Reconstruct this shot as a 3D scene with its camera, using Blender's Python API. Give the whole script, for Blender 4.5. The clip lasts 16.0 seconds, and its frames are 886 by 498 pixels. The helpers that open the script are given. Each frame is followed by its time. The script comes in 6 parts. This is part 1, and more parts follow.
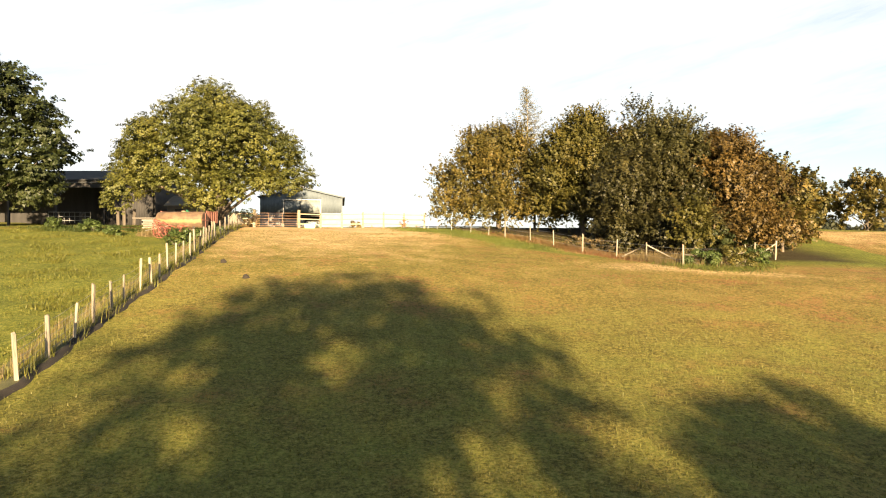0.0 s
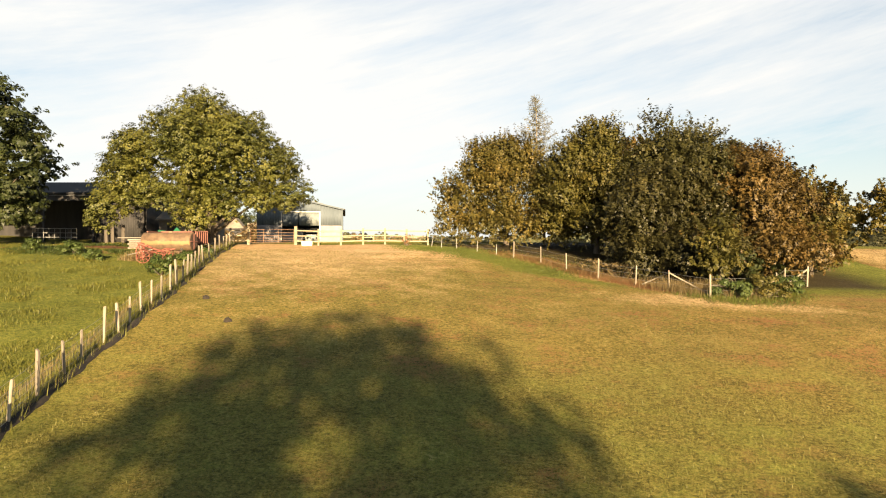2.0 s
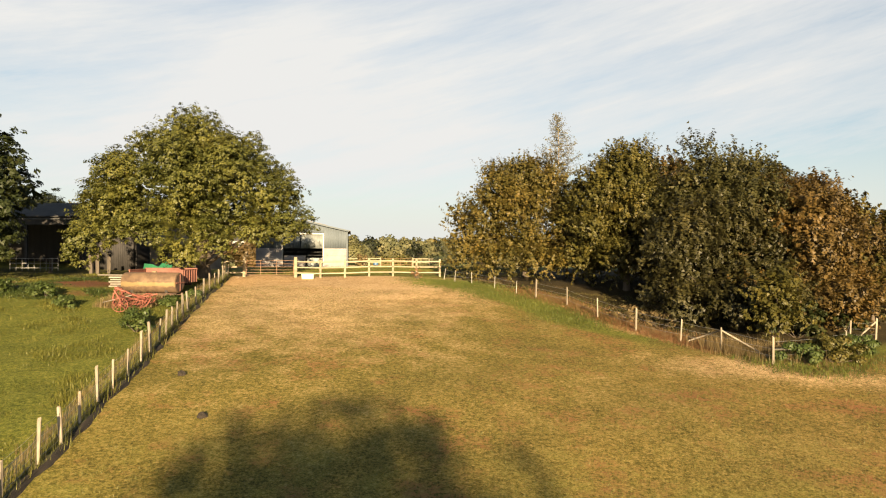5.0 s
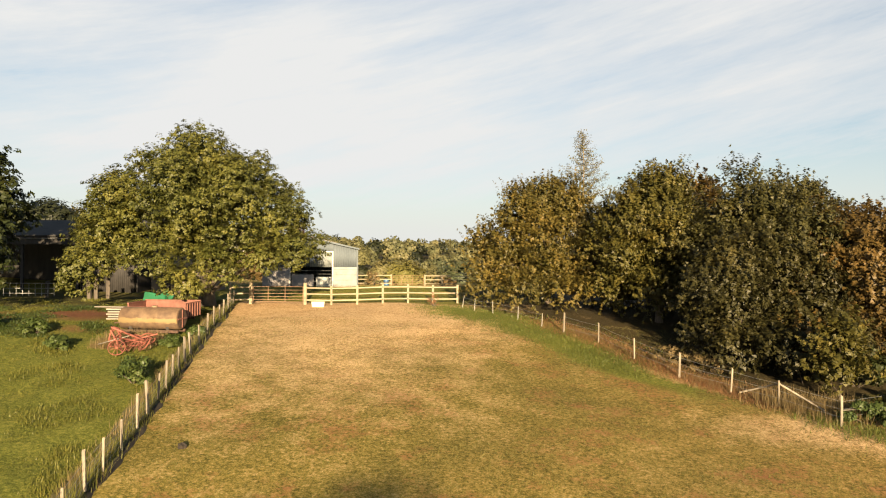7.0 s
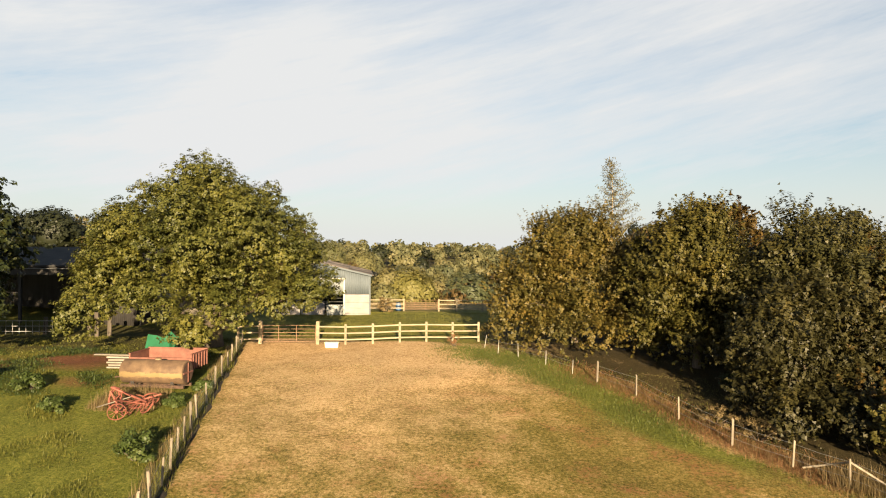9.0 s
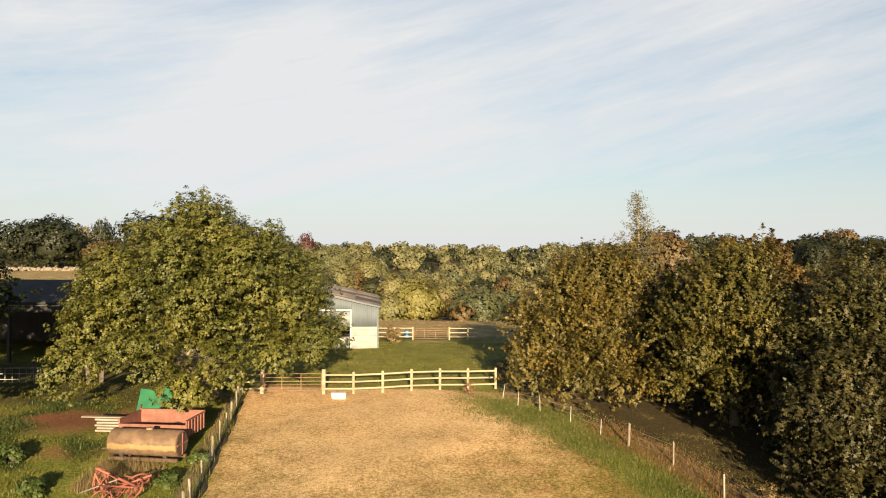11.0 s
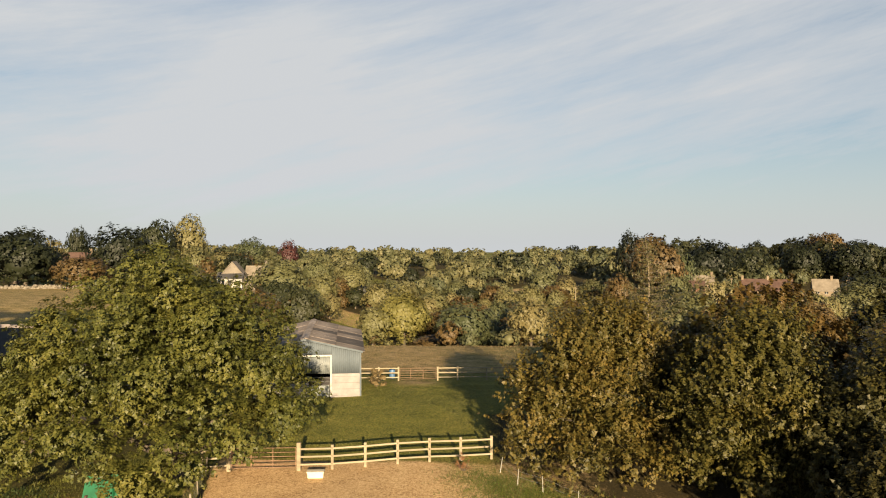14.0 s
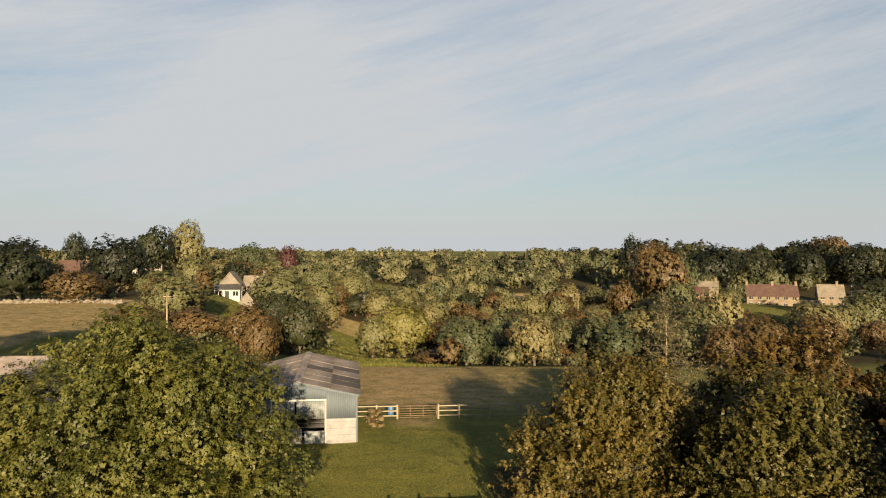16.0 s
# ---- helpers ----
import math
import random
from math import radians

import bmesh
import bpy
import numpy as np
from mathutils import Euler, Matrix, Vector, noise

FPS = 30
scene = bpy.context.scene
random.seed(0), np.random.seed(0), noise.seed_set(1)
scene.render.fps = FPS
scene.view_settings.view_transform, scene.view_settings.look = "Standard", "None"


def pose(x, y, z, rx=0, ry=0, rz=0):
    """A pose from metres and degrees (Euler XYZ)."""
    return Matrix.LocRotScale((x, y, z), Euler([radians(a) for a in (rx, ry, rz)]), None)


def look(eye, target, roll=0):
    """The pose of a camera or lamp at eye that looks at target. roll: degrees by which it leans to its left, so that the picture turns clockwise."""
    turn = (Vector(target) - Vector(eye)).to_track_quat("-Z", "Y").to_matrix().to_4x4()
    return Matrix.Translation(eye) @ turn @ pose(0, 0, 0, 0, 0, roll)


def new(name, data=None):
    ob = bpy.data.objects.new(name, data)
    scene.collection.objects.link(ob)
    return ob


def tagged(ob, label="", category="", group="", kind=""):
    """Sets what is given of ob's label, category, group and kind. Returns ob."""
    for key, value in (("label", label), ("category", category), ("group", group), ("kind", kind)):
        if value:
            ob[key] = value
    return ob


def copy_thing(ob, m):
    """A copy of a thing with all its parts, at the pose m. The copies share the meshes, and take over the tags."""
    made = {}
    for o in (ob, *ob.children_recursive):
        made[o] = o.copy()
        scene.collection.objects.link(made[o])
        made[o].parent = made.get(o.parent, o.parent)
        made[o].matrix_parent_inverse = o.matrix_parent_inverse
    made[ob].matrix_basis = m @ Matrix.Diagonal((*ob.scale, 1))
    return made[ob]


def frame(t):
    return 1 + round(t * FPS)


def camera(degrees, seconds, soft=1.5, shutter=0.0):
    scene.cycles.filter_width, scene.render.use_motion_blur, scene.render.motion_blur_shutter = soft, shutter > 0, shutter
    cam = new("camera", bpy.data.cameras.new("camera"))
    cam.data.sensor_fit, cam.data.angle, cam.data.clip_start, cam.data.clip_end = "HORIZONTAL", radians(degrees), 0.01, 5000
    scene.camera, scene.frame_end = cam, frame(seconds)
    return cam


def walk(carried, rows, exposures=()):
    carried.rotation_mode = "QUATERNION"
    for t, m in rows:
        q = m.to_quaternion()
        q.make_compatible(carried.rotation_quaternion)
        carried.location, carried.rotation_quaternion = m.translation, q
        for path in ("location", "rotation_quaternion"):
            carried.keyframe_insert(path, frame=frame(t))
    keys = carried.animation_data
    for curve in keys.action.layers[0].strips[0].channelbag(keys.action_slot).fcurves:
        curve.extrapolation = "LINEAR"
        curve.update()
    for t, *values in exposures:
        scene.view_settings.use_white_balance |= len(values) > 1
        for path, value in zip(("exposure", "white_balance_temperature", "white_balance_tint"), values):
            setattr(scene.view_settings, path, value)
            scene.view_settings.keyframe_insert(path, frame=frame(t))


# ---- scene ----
cam = camera(65.6, 16.0, soft=1.1)
METRES, EYE, TILT, LEAN, TURN = 30.0, 3.8, 0.0, 0.0, 0.0
ROWS = [
    (0.0, 0.0, 0.0, 0.0, 0.0, 0.0, 0.0),
    (0.5, -0.0003, 0.0245, 0.0121, 0.08, -0.0, -0.01),
    (1.0, -0.0005, 0.0499, 0.0244, 0.16, -0.0, -0.02),
    (1.5, -0.0007, 0.076, 0.0375, 0.25, -0.02, -0.02),
    (2.0, -0.0014, 0.1025, 0.05, 0.34, -0.01, -0.03),
    (2.5, -0.0026, 0.1286, 0.063, 0.41, -0.0, -0.05),
    (3.0, -0.0034, 0.1549, 0.0757, 0.51, 0.01, -0.06),
    (3.5, -0.0058, 0.1812, 0.0889, 0.58, 0.0, -0.08),
    (4.0, -0.0084, 0.2078, 0.1023, 0.7, 0.02, -0.1),
    (6.5, -0.0448, 0.3353, 0.1755, 1.14, -0.03, -0.34),
    (7.0, -0.0546, 0.3582, 0.1909, 1.23, -0.01, -0.38),
    (7.5, -0.0645, 0.3808, 0.2085, 1.33, 0.03, -0.41),
    (8.0, -0.0751, 0.4034, 0.2271, 1.4, 0.06, -0.42),
    (8.5, -0.0854, 0.4261, 0.2468, 1.46, 0.07, -0.44),
    (9.0, -0.0945, 0.4492, 0.2678, 1.55, 0.08, -0.43),
    (11.5, -0.1258, 0.5773, 0.3768, 1.92, -0.02, -0.32),
    (12.0, -0.1307, 0.6032, 0.3964, 1.99, -0.02, -0.28),
    (12.5, -0.1342, 0.6288, 0.4164, 2.07, -0.01, -0.24),
    (13.0, -0.1353, 0.6537, 0.4309, 1.9, 0.01, -0.17),
    (13.5, -0.1347, 0.6783, 0.4436, 1.15, 0.03, -0.14),
    (14.0, -0.1341, 0.7025, 0.4593, 0.59, 0.04, -0.1),
    (14.5, -0.1339, 0.7266, 0.4796, 0.52, 0.02, -0.09),
    (15.0, -0.1338, 0.7514, 0.5056, 0.57, 0.0, -0.06),
    (15.5, -0.1341, 0.7765, 0.5313, 0.62, -0.03, -0.04),
    (16.0, -0.1347, 0.8016, 0.5572, 0.67, -0.08, -0.03),
]
walk(cam, [(t, pose(0, 0, EYE, TILT, LEAN, TURN) @ pose(METRES * x, METRES * y, METRES * z, 90 + pitch, roll, yaw)) for t, x, y, z, yaw, pitch, roll in ROWS],
     [(0, 2.46, 6850, 10), (1.5, 2.27, 6900, 10), (3.5, 2.0, 6900, 10), (6.5, 1.92, 6750, 10), (9, 1.89, 6650, 10), (11.5, 1.84, 6550, 10), (12.5, 1.71, 6500, 10), (16, 1.46, 6400, 10)])

# ---- exposure, world and sun ----
SUN_EL, SUN_AZ = 12.0, -8.5     # light travels towards SUN_AZ degrees right of +y
world = bpy.data.worlds.new("sky")
scene.world = world
world.use_nodes = True
wt = world.node_tree
wt.nodes.clear()


def node(tree, kind, **inputs):
    n = tree.nodes.new(kind)
    for key, value in inputs.items():
        n.inputs[key.replace("_", " ")].default_value = value
    return n


def ramp(tree, fac, *stops):
    n = tree.nodes.new("ShaderNodeValToRGB")
    els = n.color_ramp.elements
    while len(els) < len(stops):
        els.new(0.5)
    for e, (p, c) in zip(els, stops):
        e.position, e.color = p, (c if len(c) == 4 else (*c, 1))
    tree.links.new(fac, n.inputs["Fac"])
    return n.outputs["Color"]


def mixed(tree, fac, a, b, blend="MIX"):
    n = tree.nodes.new("ShaderNodeMix")
    n.data_type, n.blend_type = "RGBA", blend
    for sock, value in ((n.inputs[0], fac), (n.inputs[6], a), (n.inputs[7], b)):
        if isinstance(value, bpy.types.NodeSocket):
            tree.links.new(value, sock)
        elif isinstance(value, (int, float)):
            sock.default_value = value
        else:
            sock.default_value = (*value, 1) if len(value) == 3 else value
    return n.outputs[2]


def math_node(tree, op, a, b=0.0, clamp=False):
    n = tree.nodes.new("ShaderNodeMath")
    n.operation, n.use_clamp = op, clamp
    for sock, value in zip(n.inputs, (a, b)):
        if isinstance(value, bpy.types.NodeSocket):
            tree.links.new(value, sock)
        else:
            sock.default_value = value
    return n.outputs[0]


def noise_node(tree, coord, scale, detail=4.0, rough=0.55, stretch=None, turn=(0, 0, 0)):
    n = node(tree, "ShaderNodeTexNoise", Scale=scale, Detail=detail, Roughness=rough)
    if stretch:
        mp = tree.nodes.new("ShaderNodeMapping")
        if any(turn):
            mp.vector_type = "TEXTURE"      # turns first, then stretches
            stretch = [1 / s for s in stretch]
        mp.inputs["Scale"].default_value = stretch
        mp.inputs["Rotation"].default_value = [radians(a) for a in turn]
        tree.links.new(coord, mp.inputs["Vector"])
        coord = mp.outputs["Vector"]
    tree.links.new(coord, n.inputs["Vector"])
    return n.outputs["Fac"]


sky = wt.nodes.new("ShaderNodeTexSky")
sky.sky_type, sky.sun_disc = "NISHITA", False
sky.sun_elevation, sky.sun_rotation = radians(SUN_EL), radians(180 + SUN_AZ)
sky.air_density, sky.dust_density, sky.ozone_density = 1.0, 1.0, 1.2
tc = wt.nodes.new("ShaderNodeTexCoord")
gen = tc.outputs["Generated"]
# thin streaked high cloud over a pale blue sky
streaks = noise_node(wt, gen, 4.2, 11, 0.66, (0.55, 1.0, 4.4), (0, -14, 0))
veil = noise_node(wt, gen, 1.7, 5, 0.5, (0.8, 1.0, 2.6), (0, -17, 0))
cover = math_node(wt, "ADD", math_node(wt, "MULTIPLY", streaks, 0.5), math_node(wt, "MULTIPLY", veil, 0.62))
cover = ramp(wt, cover, (0.43, (0.18, 0.18, 0.18)), (0.54, (0.64, 0.64, 0.64)), (0.68, (1, 1, 1)))
high = wt.nodes.new("ShaderNodeSeparateXYZ")
wt.links.new(gen, high.inputs[0])
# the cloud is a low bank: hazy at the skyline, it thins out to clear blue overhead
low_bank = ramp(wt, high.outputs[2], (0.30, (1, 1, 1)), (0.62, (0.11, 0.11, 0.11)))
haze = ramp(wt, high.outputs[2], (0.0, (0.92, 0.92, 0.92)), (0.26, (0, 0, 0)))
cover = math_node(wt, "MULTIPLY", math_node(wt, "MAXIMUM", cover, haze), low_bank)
pale = mixed(wt, 1.0, sky.outputs["Color"], (0.60, 0.72, 0.80), "MULTIPLY")
# the bank is thicker and greyer towards the east
grey = ramp(wt, high.outputs[0], (0.0, (4.35, 4.46, 4.54, 1)), (0.5, (4.25, 4.36, 4.45, 1)))
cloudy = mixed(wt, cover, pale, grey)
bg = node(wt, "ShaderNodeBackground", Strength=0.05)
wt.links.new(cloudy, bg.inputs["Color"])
wo = wt.nodes.new("ShaderNodeOutputWorld")
wt.links.new(bg.outputs[0], wo.inputs[0])

light = bpy.data.lights.new("sun", "SUN")
light.energy, light.angle, light.color = 5.0, radians(0.7), (1.0, 0.77, 0.48)
sun = new("sun", light)
a, e = radians(SUN_AZ), radians(SUN_EL)
sun.matrix_world = look((0, 0, 60), (60 * math.sin(a) * math.cos(e), 60 * math.cos(a) * math.cos(e), 60 - 60 * math.sin(e)))


# ---- materials ----
def material(name):
    m = bpy.data.materials.new(name)
    m.use_nodes = True
    t = m.node_tree
    t.nodes.clear()
    out = t.nodes.new("ShaderNodeOutputMaterial")
    b = t.nodes.new("ShaderNodeBsdfPrincipled")
    t.links.new(b.outputs[0], out.inputs["Surface"])
    coord = t.nodes.new("ShaderNodeTexCoord")
    return m, t, b, coord.outputs["Object"], out


def plain(name, c1, c2, rough=0.7, scale=3.0, metallic=0.0, fine=25.0, bump=0.3, stretch=None, jitter=0.0):
    """Two colours mottled at two scales, with fine relief."""
    m, t, b, co, out = material(name)
    big = noise_node(t, co, scale, 5, 0.6, stretch)
    small = noise_node(t, co, fine, 4, 0.6, stretch)
    f = math_node(t, "ADD", math_node(t, "MULTIPLY", big, 0.7), math_node(t, "MULTIPLY", small, 0.3))
    col = ramp(t, f, (0.36, c1), (0.64, c2))
    if jitter:
        info = t.nodes.new("ShaderNodeObjectInfo")
        k = math_node(t, "ADD", math_node(t, "MULTIPLY", info.outputs["Random"], jitter), 1 - jitter / 2)
        hs = t.nodes.new("ShaderNodeHueSaturation")
        t.links.new(k, hs.inputs["Value"])
        t.links.new(col, hs.inputs["Color"])
        col = hs.outputs["Color"]
    t.links.new(col, b.inputs["Base Color"])
    b.inputs["Roughness"].default_value, b.inputs["Metallic"].default_value = rough, metallic
    if bump:
        bp = node(t, "ShaderNodeBump", Strength=bump, Distance=0.02)
        t.links.new(small, bp.inputs["Height"])
        t.links.new(bp.outputs[0], b.inputs["Normal"])
    return m


def foliage(name, stops, glow=0.07, patch=0.35, by_object=False, scatter=0.34):
    """Leaves: a colour for each leaf, drifting in patches through the crown; thin enough to let light through."""
    m, t, b, co, out = material(name)
    geo = t.nodes.new("ShaderNodeNewGeometry")
    n = noise_node(t, co, patch, 3, 0.6)
    f = math_node(t, "ADD", math_node(t, "MULTIPLY", geo.outputs["Random Per Island"], scatter), math_node(t, "MULTIPLY", math_node(t, "SUBTRACT", n, 0.20), 1.1))
    if by_object:
        info = t.nodes.new("ShaderNodeObjectInfo")
        f = math_node(t, "ADD", math_node(t, "MULTIPLY", f, 0.30), math_node(t, "MULTIPLY", info.outputs["Random"], 0.75))
    col = ramp(t, f, *stops)
    t.links.new(col, b.inputs["Base Color"])
    b.inputs["Roughness"].default_value = 0.55
    b.inputs["Specular IOR Level"].default_value = 0.3
    tr = t.nodes.new("ShaderNodeBsdfTranslucent")
    t.links.new(col, tr.inputs["Color"])
    mx = node(t, "ShaderNodeMixShader", Fac=glow)
    t.links.new(b.outputs[0], mx.inputs[1])
    t.links.new(tr.outputs[0], mx.inputs[2])
    t.links.new(mx.outputs[0], out.inputs["Surface"])
    return m


LEAF_OAK = foliage("oak_leaves", ((0.12, (0.018, 0.022, 0.004)), (0.42, (0.051, 0.056, 0.010)), (0.72, (0.100, 0.096, 0.018)), (0.95, (0.145, 0.124, 0.025))))
LEAF_LAUREL = foliage("laurel_leaves", ((0.1, (0.013, 0.013, 0.004)), (0.6, (0.038, 0.034, 0.009)), (0.95, (0.080, 0.062, 0.015))))
LEAF_DARK = foliage("dark_leaves", ((0.1, (0.010, 0.016, 0.004)), (0.6, (0.027, 0.034, 0.008)), (0.95, (0.051, 0.048, 0.012))))
LEAF_YELLOW = foliage("yellowing_leaves", ((0.1, (0.022, 0.023, 0.005)), (0.4, (0.060, 0.051, 0.010)), (0.7, (0.108, 0.078, 0.016)), (0.95, (0.165, 0.098, 0.021))))
LEAF_GREEN = foliage("hornbeam_leaves", ((0.1, (0.019, 0.020, 0.004)), (0.5, (0.060, 0.054, 0.010)), (0.95, (0.122, 0.090, 0.017))))
LEAF_GREY = foliage("grey_green_leaves", ((0.1, (0.016, 0.017, 0.005)), (0.55, (0.044, 0.041, 0.010)), (0.95, (0.088, 0.070, 0.016))))
LEAF_BROWN = foliage("copper_leaves", ((0.1, (0.024, 0.016, 0.005)), (0.5, (0.072, 0.047, 0.011)), (0.95, (0.128, 0.074, 0.018))))
LEAF_RUSSET = foliage("russet_leaves", ((0.1, (0.029, 0.022, 0.008)), (0.5, (0.078, 0.051, 0.017)), (0.95, (0.128, 0.076, 0.028))))
LEAF_LARCH = foliage("larch_needles", ((0.1, (0.040, 0.042, 0.014)), (0.9, (0.105, 0.088, 0.034))))
LEAF_WOOD = foliage("woodland_leaves", ((0.15, (0.050, 0.060, 0.026)), (0.4, (0.090, 0.092, 0.038)), (0.68, (0.122, 0.114, 0.044)), (0.93, (0.155, 0.126, 0.052))), 0.15, 0.25, True, 0.24)
LEAF_PINE = foliage("dark_wood_leaves", ((0.1, (0.010, 0.013, 0.006)), (0.6, (0.024, 0.028, 0.010)), (0.95, (0.044, 0.041, 0.015))), 0.15, 0.3, True)
WOOD_MASS = foliage("wood_mass_leaves", ((0.16, (0.050, 0.058, 0.028)), (0.38, (0.092, 0.094, 0.042)), (0.6, (0.134, 0.120, 0.052)), (0.85, (0.178, 0.140, 0.065))), 0.15, 0.06, False, 0.16)
LEAF_GOLD = foliage("golden_leaves", ((0.1, (0.058, 0.058, 0.016)), (0.5, (0.118, 0.108, 0.028)), (0.95, (0.176, 0.150, 0.046))))
LEAF_RED = foliage("purple_leaves", ((0.1, (0.023, 0.008, 0.008)), (0.9, (0.070, 0.023, 0.020))))
LEAF_DOCK = foliage("dock_leaves", ((0.1, (0.020, 0.035, 0.008)), (0.6, (0.047, 0.066, 0.014)), (0.95, (0.086, 0.094, 0.023))))
GRASS_FIELD = foliage("pasture_blades", ((0.1, (0.082, 0.082, 0.018)), (0.5, (0.118, 0.110, 0.024)), (0.95, (0.160, 0.138, 0.038))), 0.18, 0.15)
GRASS_ROUGH = foliage("rough_grass_blades", ((0.1, (0.052, 0.062, 0.011)), (0.55, (0.114, 0.114, 0.020)), (0.95, (0.185, 0.155, 0.036))), 0.2, 0.15)
GRASS_DRY = foliage("dry_grass_blades", ((0.1, (0.098, 0.074, 0.032)), (0.5, (0.183, 0.133, 0.059)), (0.95, (0.266, 0.196, 0.098))), 0.3, 0.3)
BRACKEN = foliage("dead_stalks", ((0.1, (0.120, 0.052, 0.022)), (0.5, (0.215, 0.105, 0.046)), (0.95, (0.310, 0.190, 0.092))), 0.2, 0.3)
NETTLE = foliage("lush_grass_blades", ((0.1, (0.048, 0.062, 0.012)), (0.6, (0.100, 0.115, 0.022)), (0.95, (0.155, 0.155, 0.034))), 0.2, 0.3)
BARK = plain("bark", (0.043, 0.033, 0.023), (0.125, 0.098, 0.070), 0.9, 2.0, 0, 18, 0.8, (1, 1, 0.25))
BARK_PALE = plain("pale_bark", (0.156, 0.121, 0.078), (0.312, 0.250, 0.172), 0.85, 2.0, 0, 18, 0.6, (1, 1, 0.25))
POST_OLD = plain("weathered_post", (0.11, 0.09, 0.065), (0.30, 0.255, 0.19), 0.85, 4.0, 0, 30, 0.6, (1, 1, 0.12), 0.5)
RAIL_NEW = plain("new_timber", (0.172, 0.138, 0.086), (0.284, 0.238, 0.160), 0.8, 3.0, 0, 40, 0.4, (0.3, 1, 1), 0.25)
WIRE = plain("galvanised_wire", (0.195, 0.195, 0.187), (0.328, 0.328, 0.312), 0.5, 8.0, 0.6, 40, 0.0)
GATE_RUST = plain("rusty_gate_steel", (0.16, 0.085, 0.05), (0.34, 0.22, 0.14), 0.75, 6.0, 0.3, 40, 0.3)
RUST_RED = plain("faded_red_paint", (0.110, 0.040, 0.028), (0.205, 0.084, 0.058), 0.75, 2.2, 0.0, 22, 0.3)
RUST_DARK = plain("dark_rust", (0.035, 0.022, 0.016), (0.101, 0.055, 0.035), 0.85, 4.0, 0.1, 30, 0.4)
RED_FRAME = plain("orange_red_paint", (0.135, 0.040, 0.027), (0.250, 0.082, 0.052), 0.7, 5.0, 0.0, 30, 0.3)
TANK, t, b, co, out = material("rusty_yellow_tank")
# flaking yellow paint left in a band along the rusty shell
zed = t.nodes.new("ShaderNodeSeparateXYZ")
t.links.new(co, zed.inputs[0])
flake = noise_node(t, co, 3.0, 6, 0.7, (1.0, 1, 2.2))
band = math_node(t, "SUBTRACT", 1.15, math_node(t, "MULTIPLY", math_node(t, "ABSOLUTE", math_node(t, "SUBTRACT", zed.outputs[2], 0.72)), 4.2), True)
paint = math_node(t, "MULTIPLY", math_node(t, "SUBTRACT", math_node(t, "ADD", math_node(t, "MULTIPLY", band, 0.5), flake), 0.78), 7.0, True)
rusty = ramp(t, noise_node(t, co, 2.2, 5, 0.65), (0.35, (0.075, 0.044, 0.025)), (0.65, (0.150, 0.095, 0.052)))
t.links.new(mixed(t, paint, rusty, (0.200, 0.138, 0.060)), b.inputs["Base Color"])
b.inputs["Roughness"].default_value = 0.8
TANK_TOP = plain("tank_top_rust", (0.156, 0.098, 0.055), (0.265, 0.187, 0.109), 0.8, 2.0, 0.05, 18, 0.35)
GREEN_SHEET = plain("green_sheet", (0.006, 0.076, 0.032), (0.013, 0.117, 0.053), 0.5, 2.0, 0.0, 18, 0.1)
WHITE_PLASTIC = plain("cream_plastic", (0.484, 0.429, 0.312), (0.608, 0.554, 0.429), 0.55, 3.0, 0.0, 25, 0.1)
WHITE_WOOD = plain("bleached_timber", (0.150, 0.126, 0.100), (0.260, 0.230, 0.190), 0.8, 3.0, 0.0, 25, 0.3, (0.2, 1, 1), 0.3)
RUBBER = plain("old_rubber", (0.016, 0.014, 0.012), (0.047, 0.039, 0.035), 0.9, 6.0)
CLAD = plain("blue_grey_cladding", (0.072, 0.090, 0.104), (0.106, 0.126, 0.142), 0.8, 1.2, 0.0, 14, 0.1, (1, 1, 0.2))
CLAD_DOOR = plain("pale_door_sheet", (0.148, 0.164, 0.164), (0.226, 0.242, 0.234), 0.5, 1.2, 0.15, 14, 0.1, (1, 1, 0.2))
BLOCK = plain("pale_concrete", (0.185, 0.170, 0.164), (0.285, 0.266, 0.258), 0.9, 1.1, 0.0, 16, 0.4, None, 0.15)
WHITE_STEEL = plain("white_painted_steel", (0.312, 0.296, 0.265), (0.437, 0.421, 0.382), 0.5, 4.0)
ROOF_CEMENT = plain("fibre_cement_roof", (0.187, 0.148, 0.121), (0.328, 0.273, 0.230), 0.9, 0.7, 0.0, 10, 0.4, (1, 1, 1), 0.25)
ROOF_LIGHT = plain("dirty_rooflight", (0.078, 0.066, 0.055), (0.148, 0.125, 0.105), 0.6, 1.2, 0.0, 12, 0.2)
OLD_OAK = plain("dark_old_timber", (0.040, 0.032, 0.025), (0.095, 0.078, 0.060), 0.9, 4.0, 0, 30, 0.6, (1, 1, 0.12))
BLACK_SHED = plain("black_timber", (0.012, 0.011, 0.010), (0.035, 0.031, 0.028), 0.8, 2.0, 0.0, 20, 0.3, (1, 1, 0.2))
SHED_ROOF = plain("dark_sheet_roof", (0.018, 0.018, 0.018), (0.040, 0.038, 0.036), 0.95, 1.0, 0.0, 14, 0.2)
SHED_SHEET = plain("grey_shed_sheet", (0.078, 0.082, 0.086), (0.156, 0.156, 0.156), 0.6, 1.0, 0.2, 14, 0.2, (1, 1, 0.2))
STONE = plain("golden_limestone", (0.123, 0.092, 0.058), (0.208, 0.163, 0.107), 0.9, 0.5, 0.0, 3.0, 0.3)
